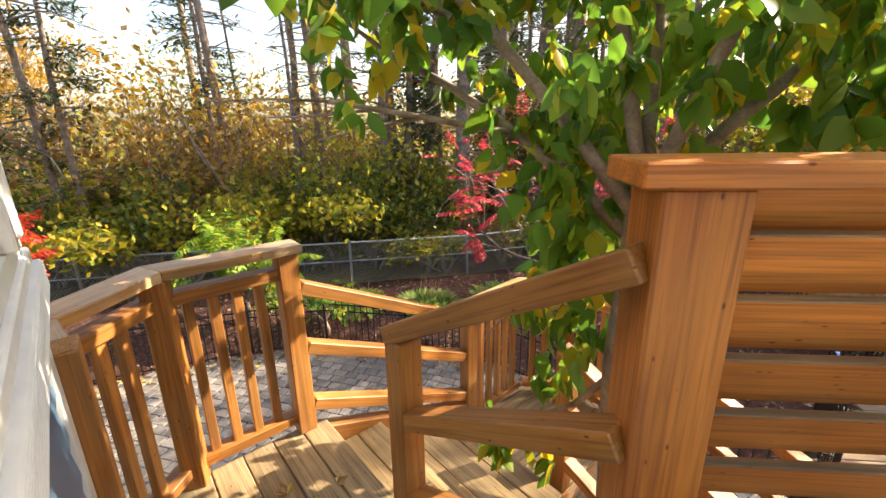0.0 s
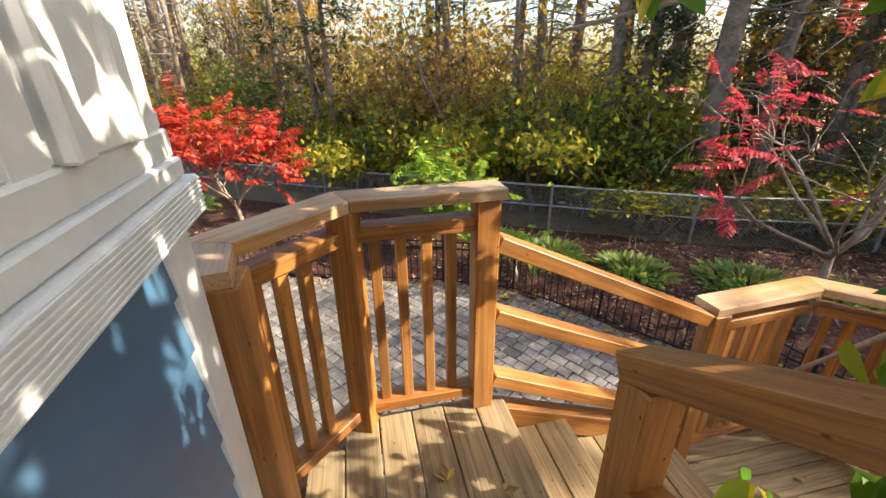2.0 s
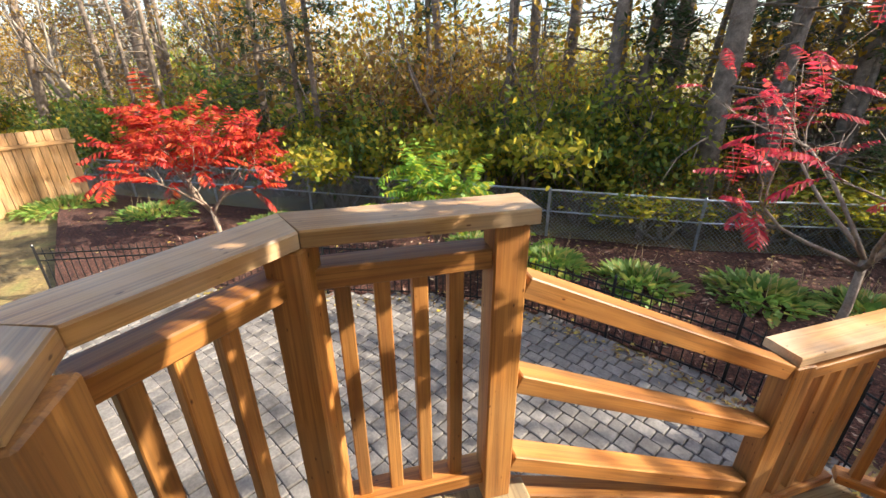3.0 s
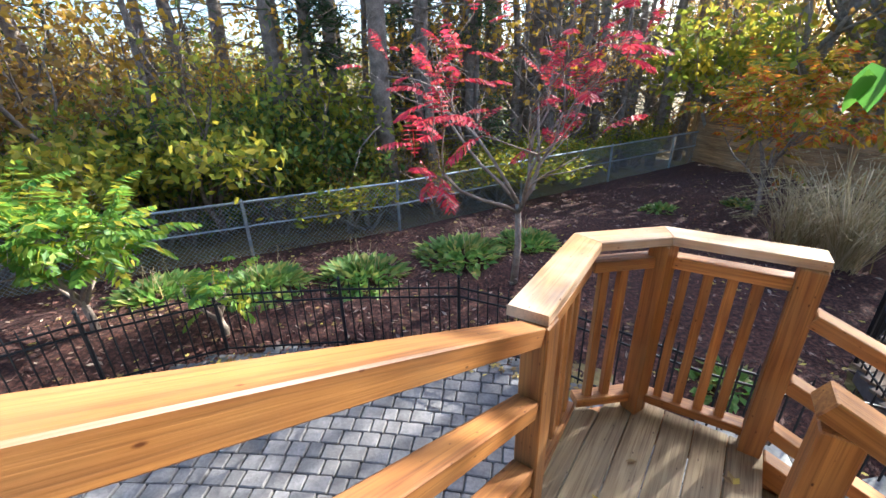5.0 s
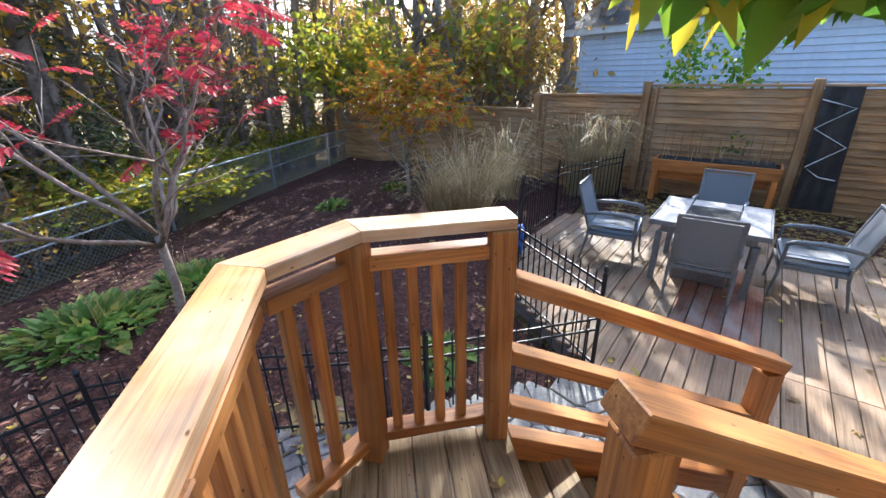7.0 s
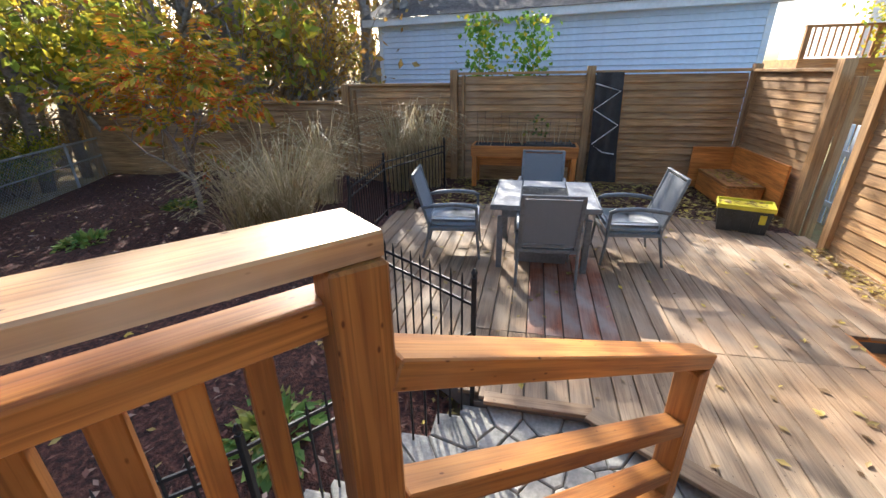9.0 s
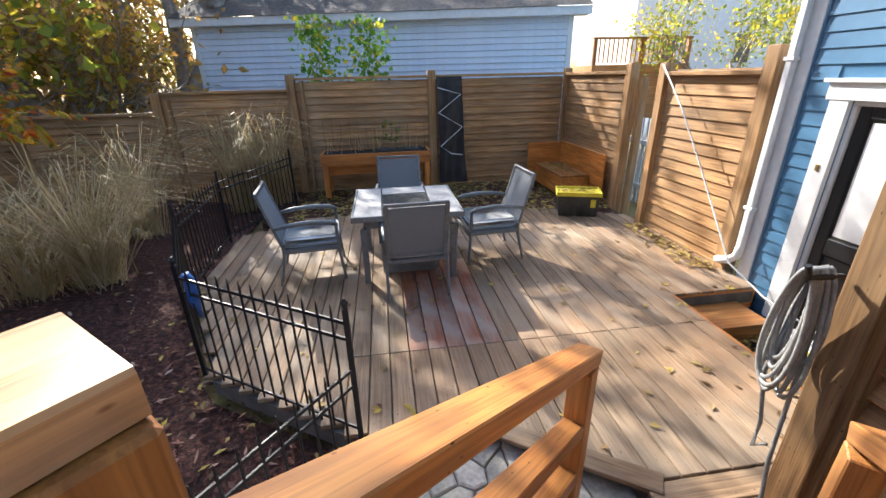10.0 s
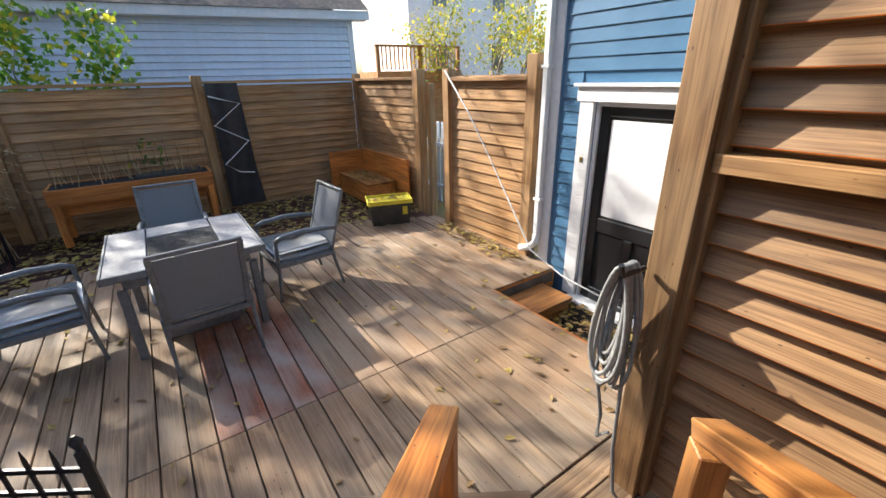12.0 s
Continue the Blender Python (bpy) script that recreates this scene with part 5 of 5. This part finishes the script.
for c, rad, n in clouds:
    cents = [Vector((rnd_dir(R)[i] * R.random() ** 0.4 * rad[i] + c[i]) for i in range(3)) for _ in range(max(4, n // 9))]
    for _ in range(n):
        q = R.choice(cents) + rnd_dir(R) * 0.085 * R.random()
        ln = R.uniform(0.075, 0.135)
        cr.broad_leaf(q, Vector((R.gauss(0, 0.45), R.gauss(0, 0.45), -0.75)), rnd_dir(R), ln, ln * R.uniform(0.45, 0.6), R)
fruit = thing("fruit_tree", (0, 0, 0), "fruit tree with green and yellowing leaves between the steps", "tree")
part("trunk", tb, CHERRYBARK, fruit, "", True)
part("crown", cr, L_FRUIT, fruit, "", True)


# ---- bedding plants ----
def clump(name, label, cat, at, r, h, n, mat, seed, wd=0.05, ln=0.28):
    R = random.Random(seed)
    mb = MB()
    for _ in range(n):
        an, u = R.uniform(0, 6.283), R.random() ** 0.6
        p = Vector((math.cos(an) * r * u, math.sin(an) * r * u, 0.0))
        d = Vector((math.cos(an) * (0.3 + u), math.sin(an) * (0.3 + u), 1.1 - 0.9 * u))
        mid = p + d.normalized() * ln * R.uniform(0.5, 1.0) * h / 0.3
        mb.leaf(p.lerp(mid, 0.3), d + Vector((0, 0, 0.2)), Vector((0, 0, 1)) + rnd_dir(R) * 0.4, ln * R.uniform(0.7, 1.2), wd * R.uniform(0.7, 1.3))
        mb.leaf(mid, d + Vector((0, 0, -0.9)), Vector((0, 0, 1)) + rnd_dir(R) * 0.4, ln * 0.8, wd)
    t = thing(name, at, label, cat)
    part("leaves", mb, mat, t)
    if name == "hosta":
        for _ in range(5):
            an, k = R.uniform(0, 6.283), R.uniform(0.1, 0.7) * r
            p = Vector((math.cos(an) * k, math.sin(an) * k, 0.05))
            q = p + Vector((R.uniform(-0.12, 0.12), R.uniform(-0.12, 0.12), R.uniform(0.3, 0.5)))
            st = MB().tube([p, p.lerp(q, 0.6) + rnd_dir(R) * 0.02, q], [0.004, 0.003, 0.002], 4)
            for _ in range(6):
                st.leaf(p.lerp(q, R.uniform(0.6, 1)), rnd_dir(R), rnd_dir(R), 0.03, 0.012)
            part("flower_stalk", st, L_GRASS, t, "dry straw-coloured flower stalk")
    return t


for i, (x, y, r) in enumerate([(-0.64, 7.0, 0.5), (0.8, 7.4, 0.55), (1.9, 7.6, 0.4), (-1.9, 6.9, 0.45), (-10.0, 5.1, 0.7), (-12.6, 4.4, 0.8), (-7.2, 6.0, 0.5), (-3.2, 7.0, 0.45)]):
    clump("hosta", "low clump of green and yellowing hosta leaves in the mulch", "plant", (x, y, bed_z(x, y) - 0.02), r, 0.2, 240, L_HOSTA, 70 + i, 0.095, 0.19)
for i, (x, y) in enumerate([(5.0, 8.7), (2.6, 4.35), (6.6, 8.6), (2.0, 3.75)]):
    clump("perennial", "small leafy green perennial in the mulch bed", "plant", (x, y, bed_z(x, y) - 0.02), 0.22, 0.3, 90, L_HOSTA if i != 2 else L_GREEN, 90 + i, 0.07, 0.15)


def grass(label, at, h, n, seed, wide=0.75):
    R = random.Random(seed)
    mb, pl = MB(), MB()
    for k in range(n):
        an = R.uniform(0, 6.283)
        out = R.uniform(0.05, wide)
        p = Vector((R.gauss(0, 0.1), R.gauss(0, 0.1), 0))
        d = Vector((math.cos(an) * out, math.sin(an) * out, 1))
        h_ = h * R.uniform(0.55, 1.12)
        q1 = p + d.normalized() * h_ * 0.5
        q2 = q1 + (d + Vector((math.cos(an) * 0.3, math.sin(an) * 0.3, -0.2))).normalized() * h_ * R.uniform(0.25, 0.5)
        q3 = q2 + (Vector((math.cos(an) * 0.9, math.sin(an) * 0.9, -0.25))).normalized() * h_ * 0.22
        s = Vector((-math.sin(an), math.cos(an), 0)) * 0.005
        mb.add([p - s, p + s, q1 + s, q1 - s, q2 + s * 0.7, q2 - s * 0.7, q3], [(0, 1, 2, 3), (3, 2, 4, 5), (5, 4, 6)])
        if k % 3 == 0:
            for _ in range(14):
                u = R.random()
                pl.leaf(q2.lerp(q3, u), (q3 - q2) + rnd_dir(R) * 0.12, rnd_dir(R), 0.05, 0.01)
    t = thing("ornamental_grass", at, label, "ornamental grass")
    part("blades", mb, L_GRASS, t)
    part("plumes", pl, L_GRASS, t)


for i, (x, y, h, n) in enumerate([(5.8, 6.1, 1.7, 480), (5.5, 6.5, 1.5, 260), (7.3, 6.3, 1.75, 200), (8.55, 5.3, 1.75, 320), (8.5, 4.7, 1.75, 220)]):
    grass("straw-coloured feathery ornamental grass", (x, y, -1.58), h, n, 110 + i, 0.85 if i < 2 else 0.3)

for i, yy in enumerate((3.95, 3.03)):
    R = random.Random(130 + i)
    st_, lv = MB(), MB()
    pts = [Vector((R.uniform(-0.12, 0.12), R.uniform(-0.12, 0.12), z_)) for z_ in np.linspace(0, 3.2, 9)]
    st_.tube(pts, [0.02 - 0.0018 * k for k in range(9)], 5)
    for k in range(560):
        u = R.uniform(1.6, 3.3)
        s = R.uniform(0.07, 0.14)
        lv.leaf(Vector((R.gauss(0, 0.15), R.gauss(0, 0.2), u)), rnd_dir(R, -0.8), rnd_dir(R, 0.5), s, s * 0.8)
    t = thing("tall_vine", (10.0, yy, -1.7), "tall leafy vine with yellowing tips behind the board fence", "vine")
    part("stem", st_, GREYBARK, t)
    part("leaves", lv, L_FRUIT, t)


# ---- garden furniture ----
def chair():
    t = thing("patio_chair", (0, 0, 0), "grey metal patio chair with a sling back and pale seat cushion", "chair", "chairs round the fire table")
    for sy in (-1, 1):
        y_ = 0.285 * sy
        part("front_leg", MB().tube([(0.30, y_, 0), (0.27, y_, 0.3), (0.26, y_, 0.60)], [0.013, 0.017, 0.017], 8), FRAME, t)
        part("rear_leg", MB().tube([(-0.34, y_, 0), (-0.27, y_, 0.3), (-0.26, y_, 0.44)], [0.013, 0.017, 0.017], 8), FRAME, t)
        part("armrest", MB().tube([(0.275, y_, 0.59), (0.2, y_, 0.625), (0.0, y_, 0.64), (-0.2, y_, 0.625), (-0.33, y_, 0.60)], [0.02, 0.024, 0.024, 0.024, 0.018], 8), FRAME, t, "", True)
        part("back_upright", MB().box(span((-0.26, y_ * 0.93, 0.38), (-0.43, y_ * 0.93, 0.94))[0], 0.585, 0.04, 0.028), FRAME, t)
        part("seat_rail", MB().box(pose(0.0, y_, 0.355), 0.56, 0.025, 0.04), FRAME, t)
    part("seat_front_rail", MB().box(pose(0.27, 0, 0.33), 0.025, 0.56, 0.04), FRAME, t)
    part("seat_rear_rail", MB().box(pose(-0.26, 0, 0.36), 0.025, 0.56, 0.04), FRAME, t)
    m, ln = span((-0.268, 0, 0.42), (-0.425, 0, 0.92))
    part("backrest", MB().box(m, ln, 0.50, 0.008, 0.002), SLING, t, "grey woven sling back")
    part("top_rail", MB().box(pose(-0.43, 0, 0.945), 0.03, 0.56, 0.03), FRAME, t)
    part("lower_back_rail", MB().box(pose(-0.275, 0, 0.43), 0.025, 0.5, 0.03), FRAME, t)
    seat = part("seat", MB().box(pose(0.0, 0, 0.372), 0.5, 0.54, 0.012), SLING, t)
    part("cushion", MB().box(pose(0.01, 0, 0.435), 0.54, 0.53, 0.105, 0.03), CUSHION, t, "pale grey seat cushion", True)
    return t


CH = chair()
CH.matrix_world = pose(4.90, 2.63, DK, 0, 0, 3)
for x, y_, rz in ((5.38, 3.66, -84), (5.52, 1.74, 94), (6.32, 2.68, 178)):
    copy_thing(CH, pose(x, y_, DK, 0, 0, rz))
tbl = thing("fire_table", (5.42, 2.66, DK), "square fire-pit table with pale stone tiles and dark glass bed", "table")
TW = 1.05
for sx, sy, w, d in ((0, -0.385, TW, 0.27), (0, 0.385, TW, 0.27), (-0.385, 0, 0.27, 0.49), (0.385, 0, 0.27, 0.49)):
    part("tile", MB().box(pose(sx, sy, 0.712), w - 0.006, d - 0.006, 0.03, 0.004), STONE, tbl)
part("rim", MB().box(pose(0, -0.53, 0.70), TW + 0.03, 0.02, 0.055).box(pose(0, 0.53, 0.70), TW + 0.03, 0.02, 0.055).box(pose(-0.53, 0, 0.70), 0.02, TW - 0.01, 0.055).box(pose(0.53, 0, 0.70), 0.02, TW - 0.01, 0.055), FRAME, tbl)
part("fire_bed", MB().box(pose(0, 0, 0.705), 0.485, 0.485, 0.03), GLASSBED, tbl, "dark fire glass")
part("apron", MB().box(pose(0, 0, 0.63), 0.86, 0.86, 0.12), FRAME, tbl)
part("base", MB().box(pose(0, 0, 0.29), 0.55, 0.55, 0.58, 0.01), FRAME, tbl)
for sx in (-1, 1):
    for sy in (-1, 1):
        part("leg", MB().box(pose(sx * 0.44, sy * 0.44, 0.29), 0.06, 0.06, 0.58), FRAME, tbl)

pl = thing("raised_planter", (8.62, 2.98, DK), "orange-stained raised planter box of dark soil on legs", "planter")
part("front_board", MB().box(pose(-0.26, 0, 0.65), 0.035, 1.86, 0.19), PLANTER[1], pl)
part("back_board", MB().box(pose(0.26, 0, 0.65), 0.035, 1.86, 0.19), PLANTER[1], pl)
for sy in (-1, 1):
    part("end_board", MB().box(pose(0, sy * 0.915, 0.65), 0.48, 0.03, 0.19), PLANTER[0], pl)
    for sx in (-1, 1):
        part("leg", MB().box(pose(sx * 0.225, sy * 0.87, 0.30), 0.085, 0.085, 0.6), PLANTER[2], pl)
    part("brace", MB().box(pose(0, sy * 0.87, 0.25), 0.36, 0.04, 0.09), PLANTER[0], pl)
part("trough", MB().box(pose(-0.05, 0, 0.46), 0.03, 1.6, 0.2).box(pose(0, 0, 0.55), 0.46, 1.78, 0.05), PLANTER[1], pl)
part("soil", MB().box(pose(0, 0, 0.71), 0.47, 1.79, 0.05), SOIL, pl)
R = random.Random(140)
cage = MB()
for k in range(13):
    yy = -0.88 + 0.147 * k
    cage.tube([(0.2, yy, 0.72), (0.2, yy, 1.2 + R.uniform(-0.1, 0.1))], 0.003, 3)
for zz in (0.9, 1.1):
    cage.tube([(0.2, -0.9, zz), (0.2, 0.9, zz)], 0.003, 3)
part("wire_trellis", cage, IRON, pl)
stems, tl = [], MB()
for k in range(26):
    p = Vector((R.uniform(-0.18, 0.18), R.uniform(-0.85, 0.85), 0.72))
    q = p + Vector((R.uniform(-0.06, 0.06), R.uniform(-0.06, 0.06), R.uniform(0.12, 0.4)))
    stems.append(MB().tube([p, p.lerp(q, 0.5) + rnd_dir(R) * 0.02, q], [0.006, 0.005, 0.003], 4))
for k in range(40):
    tl.leaf(Vector((R.gauss(0, 0.08), -0.25 + R.gauss(0, 0.12), R.uniform(0.9, 1.25))), rnd_dir(R), rnd_dir(R, 0.5), 0.08, 0.05)
plants = thing("dead_stems", (8.62, 2.98, DK), "dry leafless plant stems standing in the planter", "plant")
for stem in stems:
    part("stem", stem, L_GRASS, plants)
part("leaves", tl, L_GREEN, plants)
tray = thing("seed_tray", (8.60, 2.55, DK + 0.735), "black plastic seed tray lying in the planter", "tray")
part("tray", MB().box(pose(0, 0, 0.02), 0.3, 0.8, 0.04), TOTE, tray)
for k in range(6):
    part("cell_wall", MB().box(pose(0, -0.36 + 0.144 * k, 0.055), 0.3, 0.02, 0.03), TOTE, tray)

tarp = thing("black_tarp", (9.08, 1.58, DK), "black tarp laced to the fence with a white zigzag cord", "tarp")
mb = MB()
nu, nv = 8, 16
for j in range(nv + 1):
    for i in range(nu + 1):
        v_, u_ = j / nv, i / nu
        w = 0.46 * (1 + 0.5 * max(0, 0.35 - v_))
        mb.v.append((-0.07 - 0.03 * math.sin(u_ * 9 + v_ * 4) - 0.12 * max(0, 0.25 - v_), (u_ - 0.5) * w + 0.02 - 0.06 * (1 - v_), 0.02 + 1.9 * v_))
        mb.v[-1] = tuple(mb.v[-1])
mb.f = [(j * (nu + 1) + i, j * (nu + 1) + i + 1, (j + 1) * (nu + 1) + i + 1, (j + 1) * (nu + 1) + i) for j in range(nv) for i in range(nu)]
mb2 = MB().add(mb.v, mb.f).add([(x + 0.02, y_, z_) for x, y_, z_ in mb.v], [q[::-1] for q in mb.f])
part("sheet", mb2, TARP, tarp, "", True)
part("cord", MB().tube([(-0.12, 0.24, 1.74), (-0.12, -0.18, 1.62), (-0.12, 0.23, 1.31), (-0.12, -0.21, 1.05), (-0.12, 0.2, 0.71), (-0.12, 0.0, 0.57), (-0.12, -0.21, 0.54)], 0.011, 6), ROPE, tarp, "white zigzag cord")

bench = thing("corner_bench", (8.35, -0.30, DK), "orange cedar corner bench box covered in fallen leaves", "bench")
part("box", MB().box(pose(-0.1, 0.0, 0.15), 1.2, 0.5, 0.30), PLANTER[0], bench)
for k in range(4):
    part("seat_board", MB().box(pose(-0.1, -0.19 + 0.127 * k, 0.325), 1.24, 0.12, 0.035), CEDAR[0], bench)
part("backrest", MB().box(pose(-0.25, -0.29, 0.38), 1.7, 0.03, 0.7), PLANTER[0], bench)
part("side_panel", MB().box(pose(0.60, 0.05, 0.36), 0.03, 0.66, 0.70), PLANTER[1], bench)

bin_ = thing("storage_tote", (6.70, 0.08, DK), "black plastic storage tote with a leaf-strewn yellow lid", "storage box", rz=-19)
b0 = [(-0.17, -0.29), (0.17, -0.29), (0.17, 0.29), (-0.17, 0.29)]
mb = MB().add([(x * s, y_ * s, z_) for z_, s in ((0, 0.9), (0.3, 1.02)) for x, y_ in b0], [(3, 2, 1, 0), (4, 5, 6, 7), *[(i, (i + 1) % 4, (i + 1) % 4 + 4, i + 4) for i in range(4)]])
for k in range(5):
    mb.box(pose(-0.168, -0.22 + 0.11 * k, 0.14, 0, -4, 0), 0.012, 0.03, 0.24, 0.003)
part("body", mb, TOTE, bin_)
part("lid", MB().box(pose(0, 0, 0.315), 0.39, 0.63, 0.03, 0.008).box(pose(0.185, 0, 0.345), 0.02, 0.62, 0.03).box(pose(-0.185, 0, 0.345), 0.02, 0.62, 0.03).box(pose(0, 0.305, 0.345), 0.35, 0.02, 0.03).box(pose(0, -0.305, 0.345), 0.35, 0.02, 0.03), YELLOW, bin_, "yellow lid")
part("sticker", MB().box(pose(-0.176, -0.2, 0.2, 0, -4, 0), 0.006, 0.07, 0.12, 0.001), YELLOW, bin_)

hose = thing("garden_hose", (2.33, 1.2, DK), "grey garden hose coiled on the screen post", "hose")
R = random.Random(150)
for k in range(9):
    cx, w, drop = R.uniform(-0.02, 0.05), R.uniform(0.05, 0.115), R.uniform(0.42, 0.62)
    lean = R.uniform(-0.05, 0.04)
    pts = []
    for q in range(25):
        an = 2 * math.pi * q / 24
        low_ = (1 - math.cos(an)) / 2
        pts.append((cx * low_ + w * math.sin(an) * (0.35 + 0.65 * low_) + lean * low_, 0.02 + 0.0115 * k + 0.012 * math.sin(an * 2), 1.235 - drop * low_))
    part("coil", MB().tube(pts, 0.0095, 7), HOSE, hose, "", True)
part("loose_end", MB().tube([(0.04, 0.06, 1.0), (0.07, 0.06, 0.7), (0.02, 0.05, 0.45), (0.03, 0.04, 0.3), (-0.02, 0.03, 0.36)], 0.0095, 7), HOSE, hose, "", True)
part("feed", MB().tube([(-0.02, 0.02, 1.1), (-0.04, 0.03, 0.7), (-0.06, 0.04, 0.3), (-0.10, 0.05, 0.06), (-0.14, 0.03, 0.012)], 0.0095, 7), HOSE, hose, "", True)
part("hook", MB().tube([(-0.02, -0.03, 1.2), (-0.02, 0.12, 1.21), (-0.02, 0.14, 1.26)], 0.012, 6), IRON, hose)

cab = thing("white_cable", (0, 0, 0), "white cable hanging from the gate post to the house", "cable")
part("cable", MB().tube([(6.05, -0.49, 0.6), (5.55, -0.46, 0.15), (5.05, -0.44, -0.42), (4.4, -0.42, -1.22), (3.95, -0.42, -1.36), (3.45, -0.45, -1.42), (3.1, -0.5, -1.5)], 0.009, 6), ROPE, cab, "", True)


# ---- fallen leaves ----
def litter(name, label, n, spot, size=(0.04, 0.09), seed=1):
    R = random.Random(seed)
    mb = MB()
    for _ in range(n):
        p = Vector(spot(R))
        a, s = R.uniform(0, 6.283), R.uniform(*size)
        up = Vector((R.gauss(0, 0.25), R.gauss(0, 0.25), 1))
        if R.random() < 0.4 and s > 0.05:
            for o in (-0.8, 0, 0.8):
                mb.leaf(p, Vector((math.cos(a + o), math.sin(a + o), 0.1)), up, s * (1 if o == 0 else 0.75), s * 0.45)
        else:
            mb.leaf(p, Vector((math.cos(a), math.sin(a), 0.12)), up, s, s * 0.5)
    solid(name, mb, L_FALLEN, label, "fallen leaves", "stuff")


def on_deck(R):
    while True:
        x, y_ = R.uniform(2.5, 7.2), R.uniform(-0.5, 4.7)
        if inside(x, y_, DECKPOLY) and R.random() < (0.25 + (0.6 if x < 4.4 and y_ < 1.2 else 0) + (0.5 if x > 6.4 else 0)):
            return x, y_, DK + 0.006


litter("deck_leaves", "yellow and brown leaves scattered over the deck", 240, on_deck, (0.035, 0.085), 160)
litter("corner_leaves", "thick drift of brown and yellow leaves by the fence", 2600, lambda R: (R.uniform(6.9, 9.1), R.uniform(-0.6, 4.3), -1.46 + R.uniform(0, 0.07)), (0.05, 0.1), 161)
litter("well_leaves", "brown leaves filling the step well", 420, lambda R: (R.uniform(2.6, 4.15), R.uniform(-0.55, 0.22), -1.685 + R.uniform(0, 0.05)), (0.05, 0.1), 162)
litter("fence_leaves", "brown leaves heaped along the fence foot", 240, lambda R: (R.uniform(4.6, 6.1), -0.5 + abs(R.gauss(0, 0.12)), DK + 0.006 + R.uniform(0, 0.03)), (0.04, 0.09), 163)
litter("tote_leaves", "yellow leaves lying on the tote lid", 34, lambda R: (6.70 + R.uniform(-0.15, 0.15), 0.08 + R.uniform(-0.24, 0.24), DK + 0.336), (0.05, 0.09), 168)
litter("bench_leaves", "brown leaves lying on the bench seat", 90, lambda R: (8.25 + R.uniform(-0.58, 0.55), -0.3 + R.uniform(-0.22, 0.22), DK + 0.348), (0.05, 0.1), 169)
litter("landing_leaves", "a few yellow leaves on the landings", 12, lambda R: (*R.choice((ab(R.uniform(0.3, 1.0), R.uniform(-1.6, -1.1)), ab(R.uniform(0.5, 1.0), R.uniform(-1.8, -1.1)))), 0.006), (0.05, 0.08), 164)
litter("lower_landing_leaves", "a few yellow leaves on the lower landing", 7, lambda R: (*ab(R.uniform(2.3, 3.0), R.uniform(-1.8, -1.2)), L2 + 0.006), (0.04, 0.07), 165)
litter("patio_leaves", "brown leaves gathered along the patio fence", 700, lambda R: (lambda k, u, o: (RAIL_IRON[k][0] * (1 - u) + RAIL_IRON[k + 1][0] * u + o[0], RAIL_IRON[k][1] * (1 - u) + RAIL_IRON[k + 1][1] * u - 0.1 + o[1], GR + 0.075))(R.randrange(len(RAIL_IRON) - 1), R.random(), (R.gauss(0, 0.08), -abs(R.gauss(0, 0.13)))), (0.03, 0.08), 166)
litter("mulch_leaves", "pale and red leaves scattered over the mulch", 1500, lambda R: (lambda v: (v[0] + R.uniform(-0.3, 0.3), v[1] + R.uniform(-0.3, 0.3), v[2] + 0.03))(bed.v[R.randrange(len(bed.v))]), (0.03, 0.08), 167)
solid("ground_leaf_bed", fan([(6.5, -0.65), (9.2, -0.65), (9.2, 4.9), (7.4, 4.75), (7.0, 1.0)], -1.47, 0.15), MULCH, "soil strip under drifted leaves beside the fence", "soil")

# ---- cobbles ----
R = random.Random(170)
stones = []
for w in (0.115, 0.15, 0.185):
    mb = MB().box(Matrix(), w - 0.008, 0.132, 0.05, 0.008)
    stones.append((w, mb.mesh("paver", PAVER)))
rest = MB()
n_single = 0
ca, sa = math.cos(radians(-28)), math.sin(radians(-28))
v_ = -9.0
row = 0
while v_ < 9:
    u_ = -10 + (row % 2) * 0.07
    while u_ < 8:
        w, me = R.choice(stones)
        uu = u_ + w / 2
        bow = 0.035 * (uu - 0.5) ** 2
        x, y_ = ca * uu - sa * (v_ - bow), sa * uu + ca * (v_ - bow)
        if inside(x, y_, PATIO) and y_ > 1.15 and not (x > 1.2 and y_ < 3.5 and inside(x, y_, FP)):
            ang = -28 - math.degrees(math.atan(0.07 * (uu - 0.5)))
            m = pose(x, y_, GR + 0.042 + R.uniform(-0.004, 0.004), R.uniform(-0.8, 0.8), R.uniform(-0.8, 0.8), ang + R.uniform(-1.5, 1.5))
            if n_single < 300 and -2.2 < x < 0.6 and 2.6 < y_ < 4.6:
                share("paver", me, patio, m)
                n_single += 1
            else:
                rest.box(m, w - 0.008, 0.132, 0.05, 0.008)
        u_ += w
    v_ += 0.14
    row += 1
tagged(part("pavers_beyond", rest, PAVER, patio), kind="stuff")
